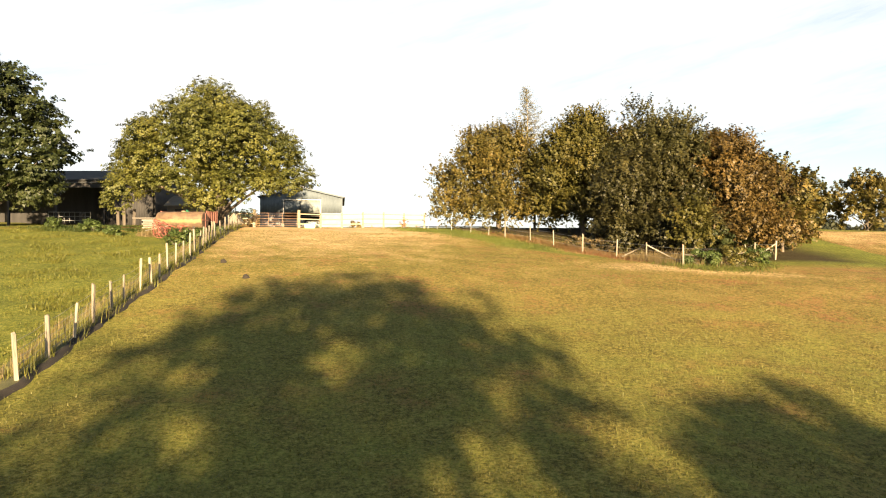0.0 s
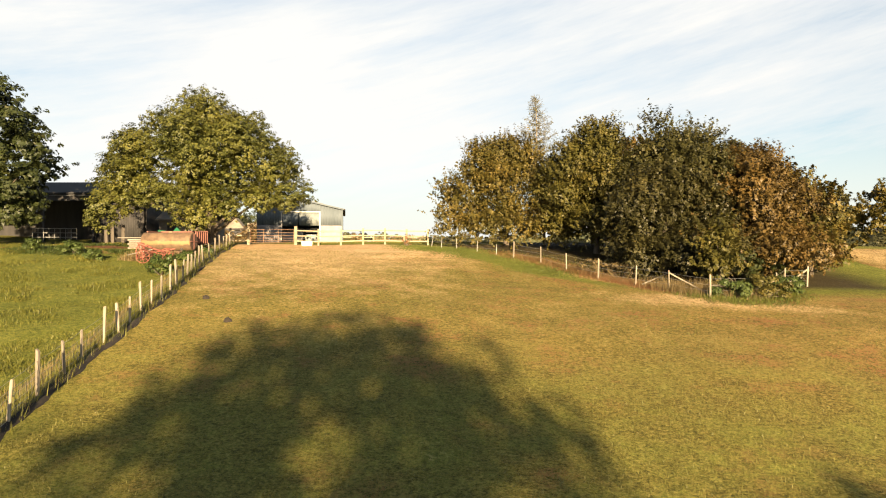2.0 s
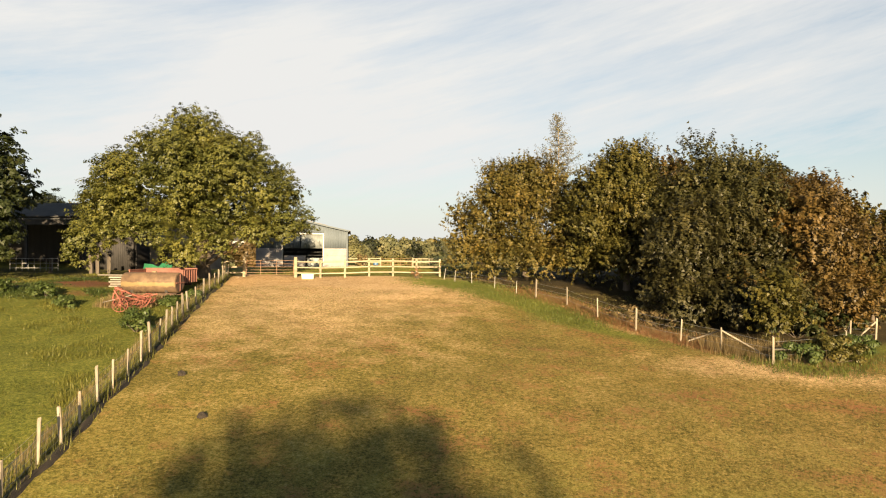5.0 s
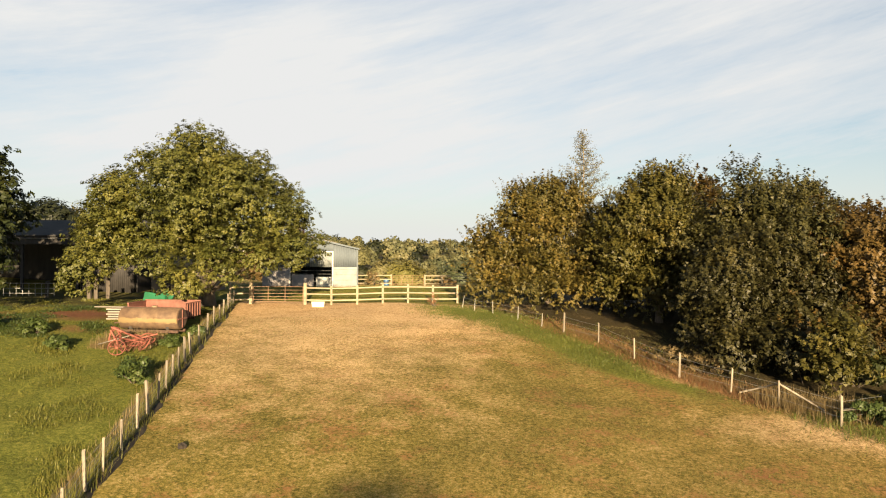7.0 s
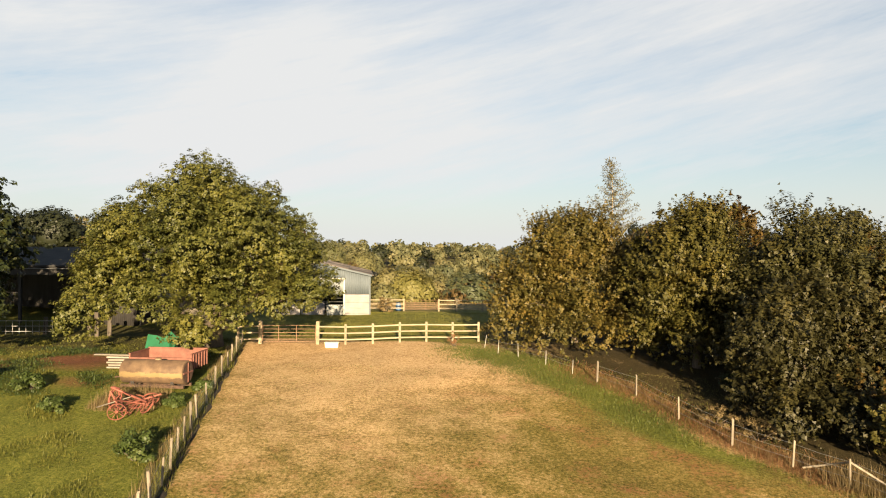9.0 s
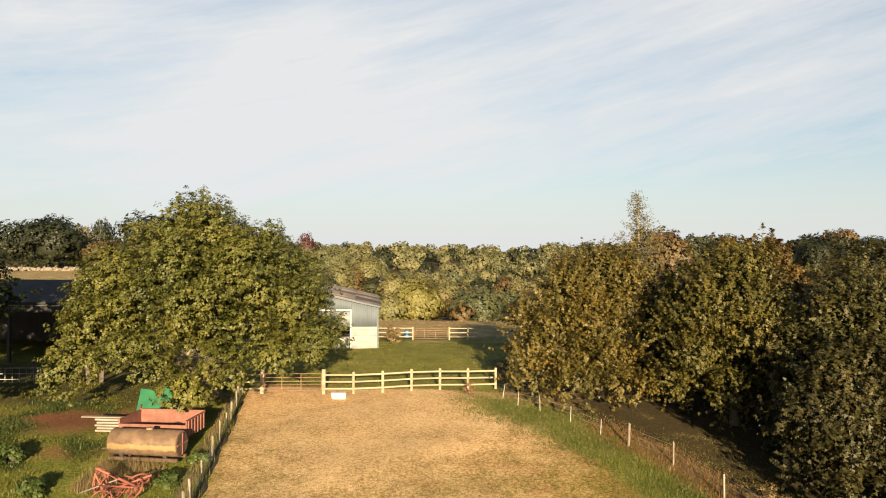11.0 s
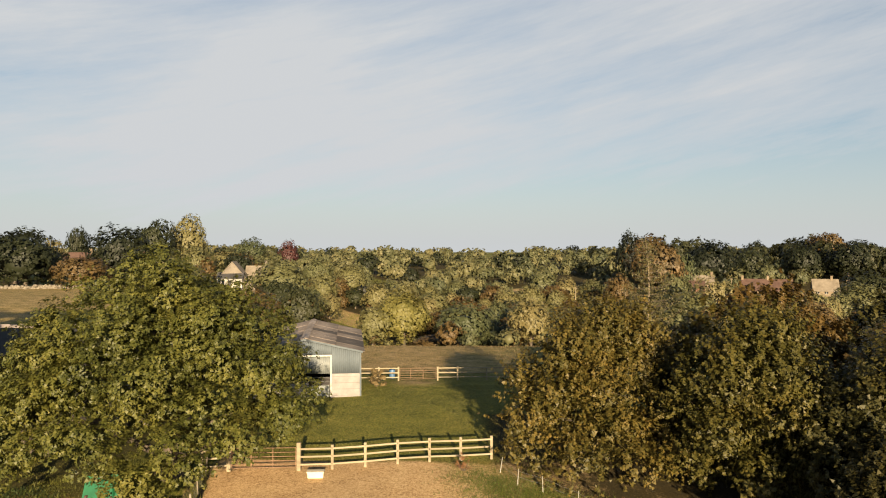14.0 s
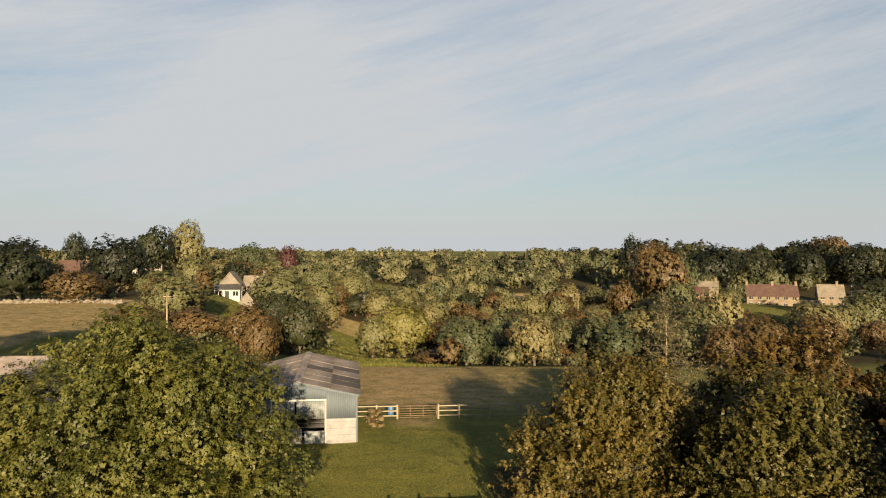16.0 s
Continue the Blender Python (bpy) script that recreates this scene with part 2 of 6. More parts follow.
STONE_PALE = plain("pale_limestone", (0.113, 0.095, 0.076), (0.203, 0.175, 0.139), 0.9, 0.5, 0.0, 3.0, 0.3)
BRICK_RED = plain("red_brick", (0.145, 0.063, 0.041), (0.221, 0.107, 0.070), 0.9, 0.6, 0.0, 4.0, 0.3)
ROOF_BROWN = plain("brown_roof_tiles", (0.050, 0.026, 0.020), (0.088, 0.050, 0.036), 0.9, 0.6, 0.0, 4.0, 0.4)
ROOF_STONE = plain("stone_roof_slates", (0.120, 0.098, 0.070), (0.205, 0.172, 0.130), 0.9, 0.6, 0.0, 4.0, 0.4)
ROOF_SLATE = plain("dark_slate", (0.027, 0.027, 0.027), (0.066, 0.062, 0.062), 0.7, 0.6, 0.0, 4.0, 0.3)
RENDER_WHITE = plain("white_render", (0.289, 0.272, 0.246), (0.391, 0.374, 0.348), 0.8, 0.8, 0.0, 6.0, 0.1)
WINDOW_FRAME = plain("white_window_frame", (0.468, 0.445, 0.390), (0.593, 0.569, 0.515), 0.6, 3.0)
EARTH = plain("turned_earth", (0.010, 0.008, 0.006), (0.028, 0.020, 0.013), 0.95, 3.0, 0.0, 20, 0.8)
BANK = plain("grassy_bank", (0.034, 0.036, 0.010), (0.090, 0.082, 0.022), 0.95, 3.0, 0.0, 22, 0.9)
DRY_STONE = plain("dry_stone", (0.122, 0.103, 0.075), (0.215, 0.187, 0.145), 0.9, 1.5, 0.0, 10, 0.5, None, 0.4)
POLE_WOOD = plain("pole_wood", (0.203, 0.156, 0.101), (0.328, 0.265, 0.187), 0.85, 2.0)
ORANGE = plain("orange_plastic", (0.429, 0.109, 0.031), (0.507, 0.156, 0.055), 0.5, 4.0)
BLUE = plain("blue_plastic", (0.035, 0.085, 0.170), (0.055, 0.120, 0.220), 0.5, 4.0)

GLASS, t, b, co, out = material("dark_window_glass")
b.inputs["Base Color"].default_value, b.inputs["Roughness"].default_value = (0.015, 0.016, 0.018, 1), 0.12
b.inputs["Specular IOR Level"].default_value = 0.2

# the ground: pasture, bare earth by the gate, lush and dry parts, from masks stored on the sheet
GROUND, t, b, co, out = material("ground_soil_and_grass")
geo = t.nodes.new("ShaderNodeNewGeometry")
pos = geo.outputs["Position"]
att = t.nodes.new("ShaderNodeAttribute")
att.attribute_name = "zone"
sep = t.nodes.new("ShaderNodeSeparateColor")
t.links.new(att.outputs["Color"], sep.inputs["Color"])
n_big = noise_node(t, pos, 0.10, 4, 0.6)
n_mid = noise_node(t, pos, 0.55, 6, 0.68)
n_fine = noise_node(t, pos, 6.5, 5, 0.75)
n_blade = noise_node(t, pos, 16.0, 4, 0.75)
f = math_node(t, "ADD", math_node(t, "MULTIPLY", n_mid, 0.18), math_node(t, "ADD", math_node(t, "MULTIPLY", n_blade, 0.40), math_node(t, "MULTIPLY", n_fine, 0.42)))
grass = ramp(t, f, (0.415, (0.056, 0.051, 0.013)), (0.48, (0.134, 0.113, 0.026)), (0.53, (0.222, 0.170, 0.045)), (0.585, (0.345, 0.250, 0.107)))
lush = ramp(t, f, (0.415, (0.042, 0.054, 0.010)), (0.5, (0.108, 0.120, 0.022)), (0.585, (0.205, 0.195, 0.042)))
green = ramp(t, f, (0.425, (0.046, 0.058, 0.013)), (0.5, (0.132, 0.132, 0.029)), (0.585, (0.240, 0.210, 0.055)))
dirt = ramp(t, f, (0.425, (0.225, 0.138, 0.064)), (0.49, (0.430, 0.285, 0.145)), (0.58, (0.600, 0.430, 0.240)))
red_bits = math_node(t, "MULTIPLY", math_node(t, "SUBTRACT", noise_node(t, pos, 0.42, 5, 0.7), 0.52), 7.0, True)
red_bits = math_node(t, "MULTIPLY", red_bits, math_node(t, "GREATER_THAN", n_fine, 0.47))
sep_p = t.nodes.new("ShaderNodeSeparateXYZ")
t.links.new(pos, sep_p.inputs[0])
dry_side = math_node(t, "MULTIPLY", math_node(t, "ADD", sep_p.outputs[0], math_node(t, "MULTIPLY", n_big, 14.0)), 0.045, True)
tan = ramp(t, f, (0.425, (0.058, 0.047, 0.013)), (0.48, (0.146, 0.106, 0.029)), (0.535, (0.228, 0.154, 0.050)), (0.59, (0.350, 0.226, 0.098)))
grass = mixed(t, math_node(t, "MULTIPLY", dry_side, 0.85), grass, tan)
grass = mixed(t, math_node(t, "MULTIPLY", red_bits, 0.8), grass, (0.24, 0.105, 0.052))


def edge(mask, soft=2.6):
    wob = math_node(t, "ADD", math_node(t, "MULTIPLY", math_node(t, "SUBTRACT", n_mid, 0.5), 0.9), math_node(t, "MULTIPLY", math_node(t, "SUBTRACT", n_fine, 0.5), 0.8))
    return math_node(t, "MULTIPLY", math_node(t, "SUBTRACT", math_node(t, "ADD", mask, wob), 0.5 - 0.5 / soft), soft, True)


col = mixed(t, sep.outputs["Blue"], grass, green)
col = mixed(t, edge(sep.outputs["Green"]), col, lush)
# dark leaf litter, with the shade under the trees painted into its colour
shaded_floor = ramp(t, f, (0.4, (0.018, 0.014, 0.008)), (0.6, (0.055, 0.040, 0.020)))
col = mixed(t, math_node(t, "SUBTRACT", 1.0, att.outputs["Alpha"], True), col, shaded_floor)
left_side = math_node(t, "MULTIPLY", math_node(t, "SUBTRACT", -16.5, sep_p.outputs[0]), 0.4, True)
red_soil = ramp(t, f, (0.4, (0.075, 0.030, 0.018)), (0.52, (0.15, 0.065, 0.036)), (0.62, (0.23, 0.12, 0.065)))
near = math_node(t, "LESS_THAN", sep_p.outputs[1], 64.0)
dirt = mixed(t, math_node(t, "MULTIPLY", left_side, near), dirt, red_soil)
col = mixed(t, edge(sep.outputs["Red"], 1.5), col, dirt)
shade = ramp(t, n_big, (0.32, (0.88, 0.90, 0.88)), (0.68, (1.08, 1.05, 1.0)))
col = mixed(t, 1.0, col, shade, "MULTIPLY")
t.links.new(col, b.inputs["Base Color"])
b.inputs["Roughness"].default_value = 0.95
b.inputs["Specular IOR Level"].default_value = 0.1
bp = node(t, "ShaderNodeBump", Strength=0.7, Distance=0.05)
t.links.new(math_node(t, "ADD", math_node(t, "MULTIPLY", n_fine, 0.6), n_blade), bp.inputs["Height"])
t.links.new(bp.outputs[0], b.inputs["Normal"])


# ---- mesh helpers ----
def thing(name, m, label, category, group="", kind=""):
    ob = new(name)
    ob.empty_display_size = 0.2
    ob.matrix_world = m
    return tagged(ob, label, category, group, kind)


def part(name, data, mat, parent=None, label="", m=None):
    """Links a bmesh or a mesh as ONE mesh object under a thing or a part."""
    if isinstance(data, bmesh.types.BMesh):
        me = bpy.data.meshes.new(name)
        data.to_mesh(me)
        data.free()
    else:
        me = data
    if mat and not me.materials:
        me.materials.append(mat)
    ob = new(name, me)
    ob.parent = parent
    if m is not None:
        ob.matrix_basis = m
    return tagged(ob, label) if label else ob


def quick_mesh(name, verts, faces, mat=None, smooth=False):
    """verts (n,3) and faces (m,k) arrays straight into a mesh."""
    verts, faces = np.asarray(verts, np.float32), np.asarray(faces, np.int32)
    me = bpy.data.meshes.new(name)
    me.vertices.add(len(verts))
    me.vertices.foreach_set("co", verts.ravel())
    k = faces.shape[1]
    me.loops.add(faces.size)
    me.loops.foreach_set("vertex_index", faces.ravel())
    me.polygons.add(len(faces))
    me.polygons.foreach_set("loop_start", np.arange(0, faces.size, k, dtype=np.int32))
    if smooth:
        me.polygons.foreach_set("use_smooth", np.ones(len(faces), bool))
    me.update(calc_edges=True)
    if mat:
        me.materials.append(mat)
    return me


def box(bm, x0, y0, z0, x1, y1, z1, m=None, bevel=0.0):
    vs = [bm.verts.new((x, y, z)) for x in (x0, x1) for y in (y0, y1) for z in (z0, z1)]
    fs = [bm.faces.new([vs[i] for i in q]) for q in ((0, 1, 3, 2), (4, 6, 7, 5), (0, 4, 5, 1), (2, 3, 7, 6), (0, 2, 6, 4), (1, 5, 7, 3))]
    if bevel:
        edges = list({e for f in fs for e in f.edges})
        res = bmesh.ops.bevel(bm, geom=edges, offset=bevel, segments=1, affect="EDGES")
        vs = list({v for f in res["faces"] for v in f.verts} | {v for v in vs if v.is_valid})
    if m is not None:
        bmesh.ops.transform(bm, matrix=m, verts=[v for v in vs if v.is_valid])
    return bm


def boxed(x0, y0, z0, x1, y1, z1, m=None, bevel=0.0):
    return box(bmesh.new(), x0, y0, z0, x1, y1, z1, m, bevel)


def tube(bm, pts, radii, sides=6, cap=True):
    """A tapered tube through the points."""
    pts = [Vector(p) for p in pts]
    rings = []
    for i, p in enumerate(pts):
        d = (pts[min(i + 1, len(pts) - 1)] - pts[max(i - 1, 0)]).normalized()
        u = d.cross(Vector((0.3, 0.9, 0.2)) if abs(d.z) > 0.7 else Vector((0, 0, 1))).normalized()
        v = d.cross(u)
        r = float(radii[i] if hasattr(radii, "__len__") else radii)
        rings.append([bm.verts.new(p + r * (math.cos(2 * math.pi * k / sides) * u + math.sin(2 * math.pi * k / sides) * v)) for k in range(sides)])
    for r0, r1 in zip(rings, rings[1:]):
        for k in range(sides):
            f = bm.faces.new((r0[k], r0[(k + 1) % sides], r1[(k + 1) % sides], r1[k]))
            f.smooth = sides > 4
    if cap:
        bm.faces.new(rings[0])
        bm.faces.new(rings[-1][::-1])
    return bm


def tubed(pts, radii, sides=6):
    return tube(bmesh.new(), pts, radii, sides)


def prism(bm, outline, y0, y1, m=None):
    """An outline in x and z, drawn out along y."""
    a = [bm.verts.new((x, y0, z)) for x, z in outline]
    b = [bm.verts.new((x, y1, z)) for x, z in outline]
    bm.faces.new(a)
    bm.faces.new(b[::-1])
    n = len(a)
    for i in range(n):
        bm.faces.new((a[i], b[i], b[(i + 1) % n], a[(i + 1) % n]))
    if m is not None:
        bmesh.ops.transform(bm, matrix=m, verts=a + b)
    bmesh.ops.recalc_face_normals(bm, faces=bm.faces)
    return bm


# ---- the lie of the land ----
KY = np.array([-90, -30, 0, 10, 18, 30, 40, 59, 73, 80, 88, 120, 170, 206, 245, 310, 450, 700, 1200, 4500.0])
K_MID = np.array([-9, -4.6, -1.3, 0, 0.85, 2.55, 3.55, 5.62, 6.0, 5.75, 5.25, 3.7, -4.2, -8.5, -8, -5.5, 0.5, 7.5, 5, 0.0])
K_LEFT = np.array([-9, -4.6, -1.3, 0, 0.85, 2.55, 3.55, 5.8, 7.5, 8.2, 8.8, 9.8, 9.0, 6.5, 4.0, 3.5, 6.0, 8.5, 5, 0.0])
K_RIGHT = np.array([-9, -4.6, -1.3, 0, 0.85, 2.55, 3.55, 4.4, 4.2, 3.9, 3.4, 1.6, -1.0, -3.0, -4.6, -3.6, 5.0, 9.5, 5, 0.0])


def smooth_curve(ky, kz):
    ys = np.arange(-90, 4500, 1.0)
    zs = np.interp(ys, ky, kz)
    k = np.hanning(13)
    zs = np.convolve(np.pad(zs, 6, mode="edge"), k / k.sum(), "valid")
    return lambda y: np.interp(y, ys, zs)


F_MID, F_LEFT, F_RIGHT = (smooth_curve(KY, k) for k in (K_MID, K_LEFT, K_RIGHT))


def step(a, b, v):
    u = np.clip((v - a) / (b - a), 0, 1)
    return u * u * (3 - 2 * u)


def ground_z(x, y):
    x, y = np.asarray(x, float), np.asarray(y, float)
    wl, wr = step(-24, -75, x), step(25, 75, x)
    z = F_MID(y) * (1 - wl - wr) + F_LEFT(y) * wl + F_RIGHT(y) * wr
    z = z + 7.0 * step(-85, -135, x) * step(180, 250, y) * (1 - step(330, 500, y)) + 3.2 * np.exp(-((x - 95) / 22) ** 2 - ((y - 296) / 25) ** 2)
    z = z + 3.7 * np.exp(-((x + 64) / 24) ** 2 - ((y - 207) / 30) ** 2)
    z = z - 0.034 * np.clip(x, -25, 25) * np.clip(1 - (y - 48) / 14, 0, 1)
    z = z + 0.05 * np.sin(x * 0.7 + 1.3 * np.sin(y * 0.31)) * np.sin(y * 0.55 + 0.6)
    return z


def gz(x, y):
    return float(ground_z(x, y))


FENCE_L = [(-9.3, 15.0), (-9.59, 16.65), (-9.91, 18.45), (-10.23, 20.1), (-10.52, 21.85), (-10.72, 23.1), (-10.96, 24.85), (-11.05, 26.0), (-11.3, 27.4),
           (-11.6, 29.0), (-11.75, 30.2), (-12.0, 31.8), (-12.35, 33.6), (-12.6, 34.9), (-12.9, 36.4), (-13.2, 37.8), (-13.55, 39.3), (-13.75, 40.4),
           (-13.95, 41.6), (-14.2, 42.9), (-14.5, 44.8), (-14.95, 47.1), (-15.3, 49.1), (-15.6, 50.9), (-15.9, 52.4), (-16.35, 54.6), (-16.9, 57.2)]
FENCE_R = [(1.2, 57.0), (3.2, 54.0), (4.6, 51.2), (6.25, 49.3), (7.4, 46.0), (8.75, 43.1), (10.4, 41.2), (11.7, 39.5)]


def fence_x(y):
    return np.interp(y, [p[1] for p in FENCE_L], [p[0] for p in FENCE_L])


HOUSES = ((-61, 203, 10), (132, 314, 22), (155, 314, 14), (96, 294, 12), (-131, 254, 16), (-129, 324, 18), (-40, 400, 10))


def clearing(x, y):
    """True where the valley is open grass."""
    open_ = (y < 134) | ((x > 78) & (x < 140) & (y < 296) & (y > 238)) | ((x > 36) & (x < 58) & (y > 235) & (y < 285))
    open_ |= (x < -60) & (y < 166) | ((x > -34) & (x < -18) & (y < 176)) | ((x > -40) & (x < -26) & (y > 200) & (y < 236))
    open_ |= (np.abs(x + 20) < 10) & (y > 395) & (y < 430) | ((x > -118) & (x < -96) & (y < 225) & (y > 200))
    open_ |= ((x > -37) & (x < -3 - 0.1 * (y - 134)) & (y < 196)) | ((x > -46) & (x < -24) & (y > 236) & (y < 264)) | ((x > 14) & (x < 60) & (y > 328) & (y < 372))
    open_ |= (x > 64) & (x < 124) & (y > 205) & (y < 275) & (x > 0.30 * y)
    for hx, hy, r in HOUSES:
        open_ |= (np.hypot(x - hx, y - hy) < r) | ((np.abs(x + 4 - (hx + 4) * (y - 24) / (hy - 24)) < r * 0.75) & (y < hy) & (y > hy - 55))
    return open_


def axis(*spans):
    vals = []
    for a, b, n in spans:
        vals.extend(np.linspace(a, b, n, endpoint=False))
    return np.array(vals + [spans[-1][1]])


gx = axis((-4000, -600, 8), (-600, -120, 24), (-120, -40, 40), (-40, 40, 120), (40, 120, 40), (120, 600, 24), (600, 4000, 8))
gy = axis((-90, 0, 30), (0, 90, 150), (90, 320, 100), (320, 700, 38), (700, 4400, 12))
GX, GY = np.meshgrid(gx, gy)
vx, vy = GX.ravel(), GY.ravel()
vz = ground_z(vx, vy) + np.where((vx < fence_x(vy) - 0.6) & (vy > 2) & (vy < 62), 0.04 * np.sin(vx * 2.1) * np.cos(vy * 1.7), 0)
nx, ny = len(gx), len(gy)
idx = np.arange(nx * ny).reshape(ny, nx)
me = quick_mesh("ground", np.c_[vx, vy, vz], np.c_[idx[:-1, :-1].ravel(), idx[:-1, 1:].ravel(), idx[1:, 1:].ravel(), idx[1:, :-1].ravel()], GROUND, True)
inside = step(-0.3, 0.5, vx - fence_x(vy)) * (vy < 60)
right_edge = np.interp(vy, [39.5, 41.2, 43.1, 46, 49.3, 51.2, 55, 59], [11.7, 10.4, 8.8, 7.4, 6.2, 4.6, 1.6, -2.5])
verge = step(-0.4, 2.0, vx - right_edge + 4.2) * step(36, 44, vy) * (vy < 61) * (vx < 30)
worn = inside * np.exp(-(((vx + 9) / 9.5) ** 2)) * step(25, 55, vy) * 0.95 + inside * step(46, 57, vy) * 0.45 * (1 - verge)
worn = np.maximum(worn, inside * 0.8 * np.exp(-(((vy - 36.2 + 0.15 * (vx - 13)) / 1.8) ** 2)) * np.exp(-(((vx - 13) / 5.0) ** 2)))
worn = np.maximum(worn, 0.95 * np.exp(-(((vx + 24.0) / 4.2) ** 2) - ((vy - 52.0) / 2.4) ** 2))
worn = np.maximum(worn, 0.75 * np.exp(-(((vx + 21.6) / 2.0) ** 2) - ((vy - 47.6) / 1.0) ** 2))
worn = np.maximum(worn, 0.9 * np.exp(-(((vx + 29) / 4.0) ** 2) - ((vy - 50.2) / 1.9) ** 2))
worn = np.maximum(worn, 0.9 * np.exp(-(((vx - right_edge + 0.1) / 0.75) ** 2)) * step(38.5, 40.5, vy) * (1 - step(52, 55, vy)))
worn = np.maximum(worn, 0.55 * step(87, 92, vy) * np.exp(-((vx + 10) / 20) ** 2) * (vy < 128))
worn = np.maximum(worn, 0.6 * ((vx > -48) & (vx < -24) & (vy > 234) & (vy < 266)) + 0.75 * ((vx > 12) & (vx < 62) & (vy > 326) & (vy < 374)))
worn = np.maximum(worn, 0.5 * (vx < -58) * (vy > 95) * (vy < 170))
worn = np.maximum(worn, 0.6 * np.exp(-(((vx + 7.0) / 1.9) ** 2) - ((vy - 83) / 3.2) ** 2))
left_field = (1 - step(-0.6, 0.2, vx - fence_x(vy))) * (vy < 64)
lushness = np.maximum(left_field * 0.85, verge * (vy < 60) * 1.0)
lushness = np.maximum(lushness, 0.52 * (1 - step(17, 40, vy)))
paddock = step(59.4, 60.4, vy)
# where litter and painted tree shade darken the ground: valley woods, clump, oak
wooded_shade = np.where(clearing(vx, vy), 0.0, 0.9) * step(136, 150, vy) * (vy < 760)
wooded_shade = np.maximum(wooded_shade, 0.95 * step(0.4, 1.6, vx - right_edge) * step(41, 43, vy) * (vy < 70) * (1 - step(24, 28, vx)))
wooded_shade = np.maximum(wooded_shade, 0.75 * step(-20.5, -22.5, vx) * step(53, 55, vy) * (1 - step(64, 67, vy)) * step(-50, -46, vx))
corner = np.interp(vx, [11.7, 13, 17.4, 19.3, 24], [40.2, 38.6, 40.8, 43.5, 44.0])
wooded_shade = np.maximum(wooded_shade, 0.95 * step(0.2, 1.4, vy - corner) * (vx > 11.7) * (vx < 25) * (vy < 46))
zone = me.color_attributes.new("zone", "FLOAT_COLOR", "POINT")
zone.data.foreach_set("color", np.c_[np.clip(worn, 0, 1), np.clip(lushness, 0, 1), np.clip(paddock, 0, 1), 1 - wooded_shade].astype(np.float32).ravel())
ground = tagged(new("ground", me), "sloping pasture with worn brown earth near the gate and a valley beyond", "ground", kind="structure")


# ---- trees ----
def make_lobes(rng, k, size, cz, tall=1.0, top=0.55, floor=None, r0=(0.18, 0.30), roof=None):
    """Boughs that fill an uneven dome: rows of x, y, z and three radii, about the trunk's foot."""
    rx, ry, rz = size
    rows = []
    for i in range(k):
        h = -0.9 + 1.8 * (i + 0.5) / k
        a = i * 2.39996 + rng.uniform(-0.5, 0.5)
        wide = math.sqrt(max(0.0, 1 - (max(h, 0) * 0.95) ** 2)) * (1 - 0.22 * max(-h, 0))
        wide *= 1 - (1 - top) * max(h, 0)
        r = rng.uniform(*r0)
        d = wide * rng.uniform(0.55, 0.86)
        if i % 4 == 3:
            d *= 0.45
        z = cz + rz * h * rng.uniform(0.68, 0.80)
        low = r * rz * 0.85 * tall
        if floor is not None and z - low < floor:
            z = floor + low
        x, y = rx * d * math.cos(a), ry * d * math.sin(a)
        if roof is not None:
            z = min(z, float(roof(x)) - low - 0.35)
        rows.append((x, y, z, rx * r, ry * r, low))
    return np.array(rows)


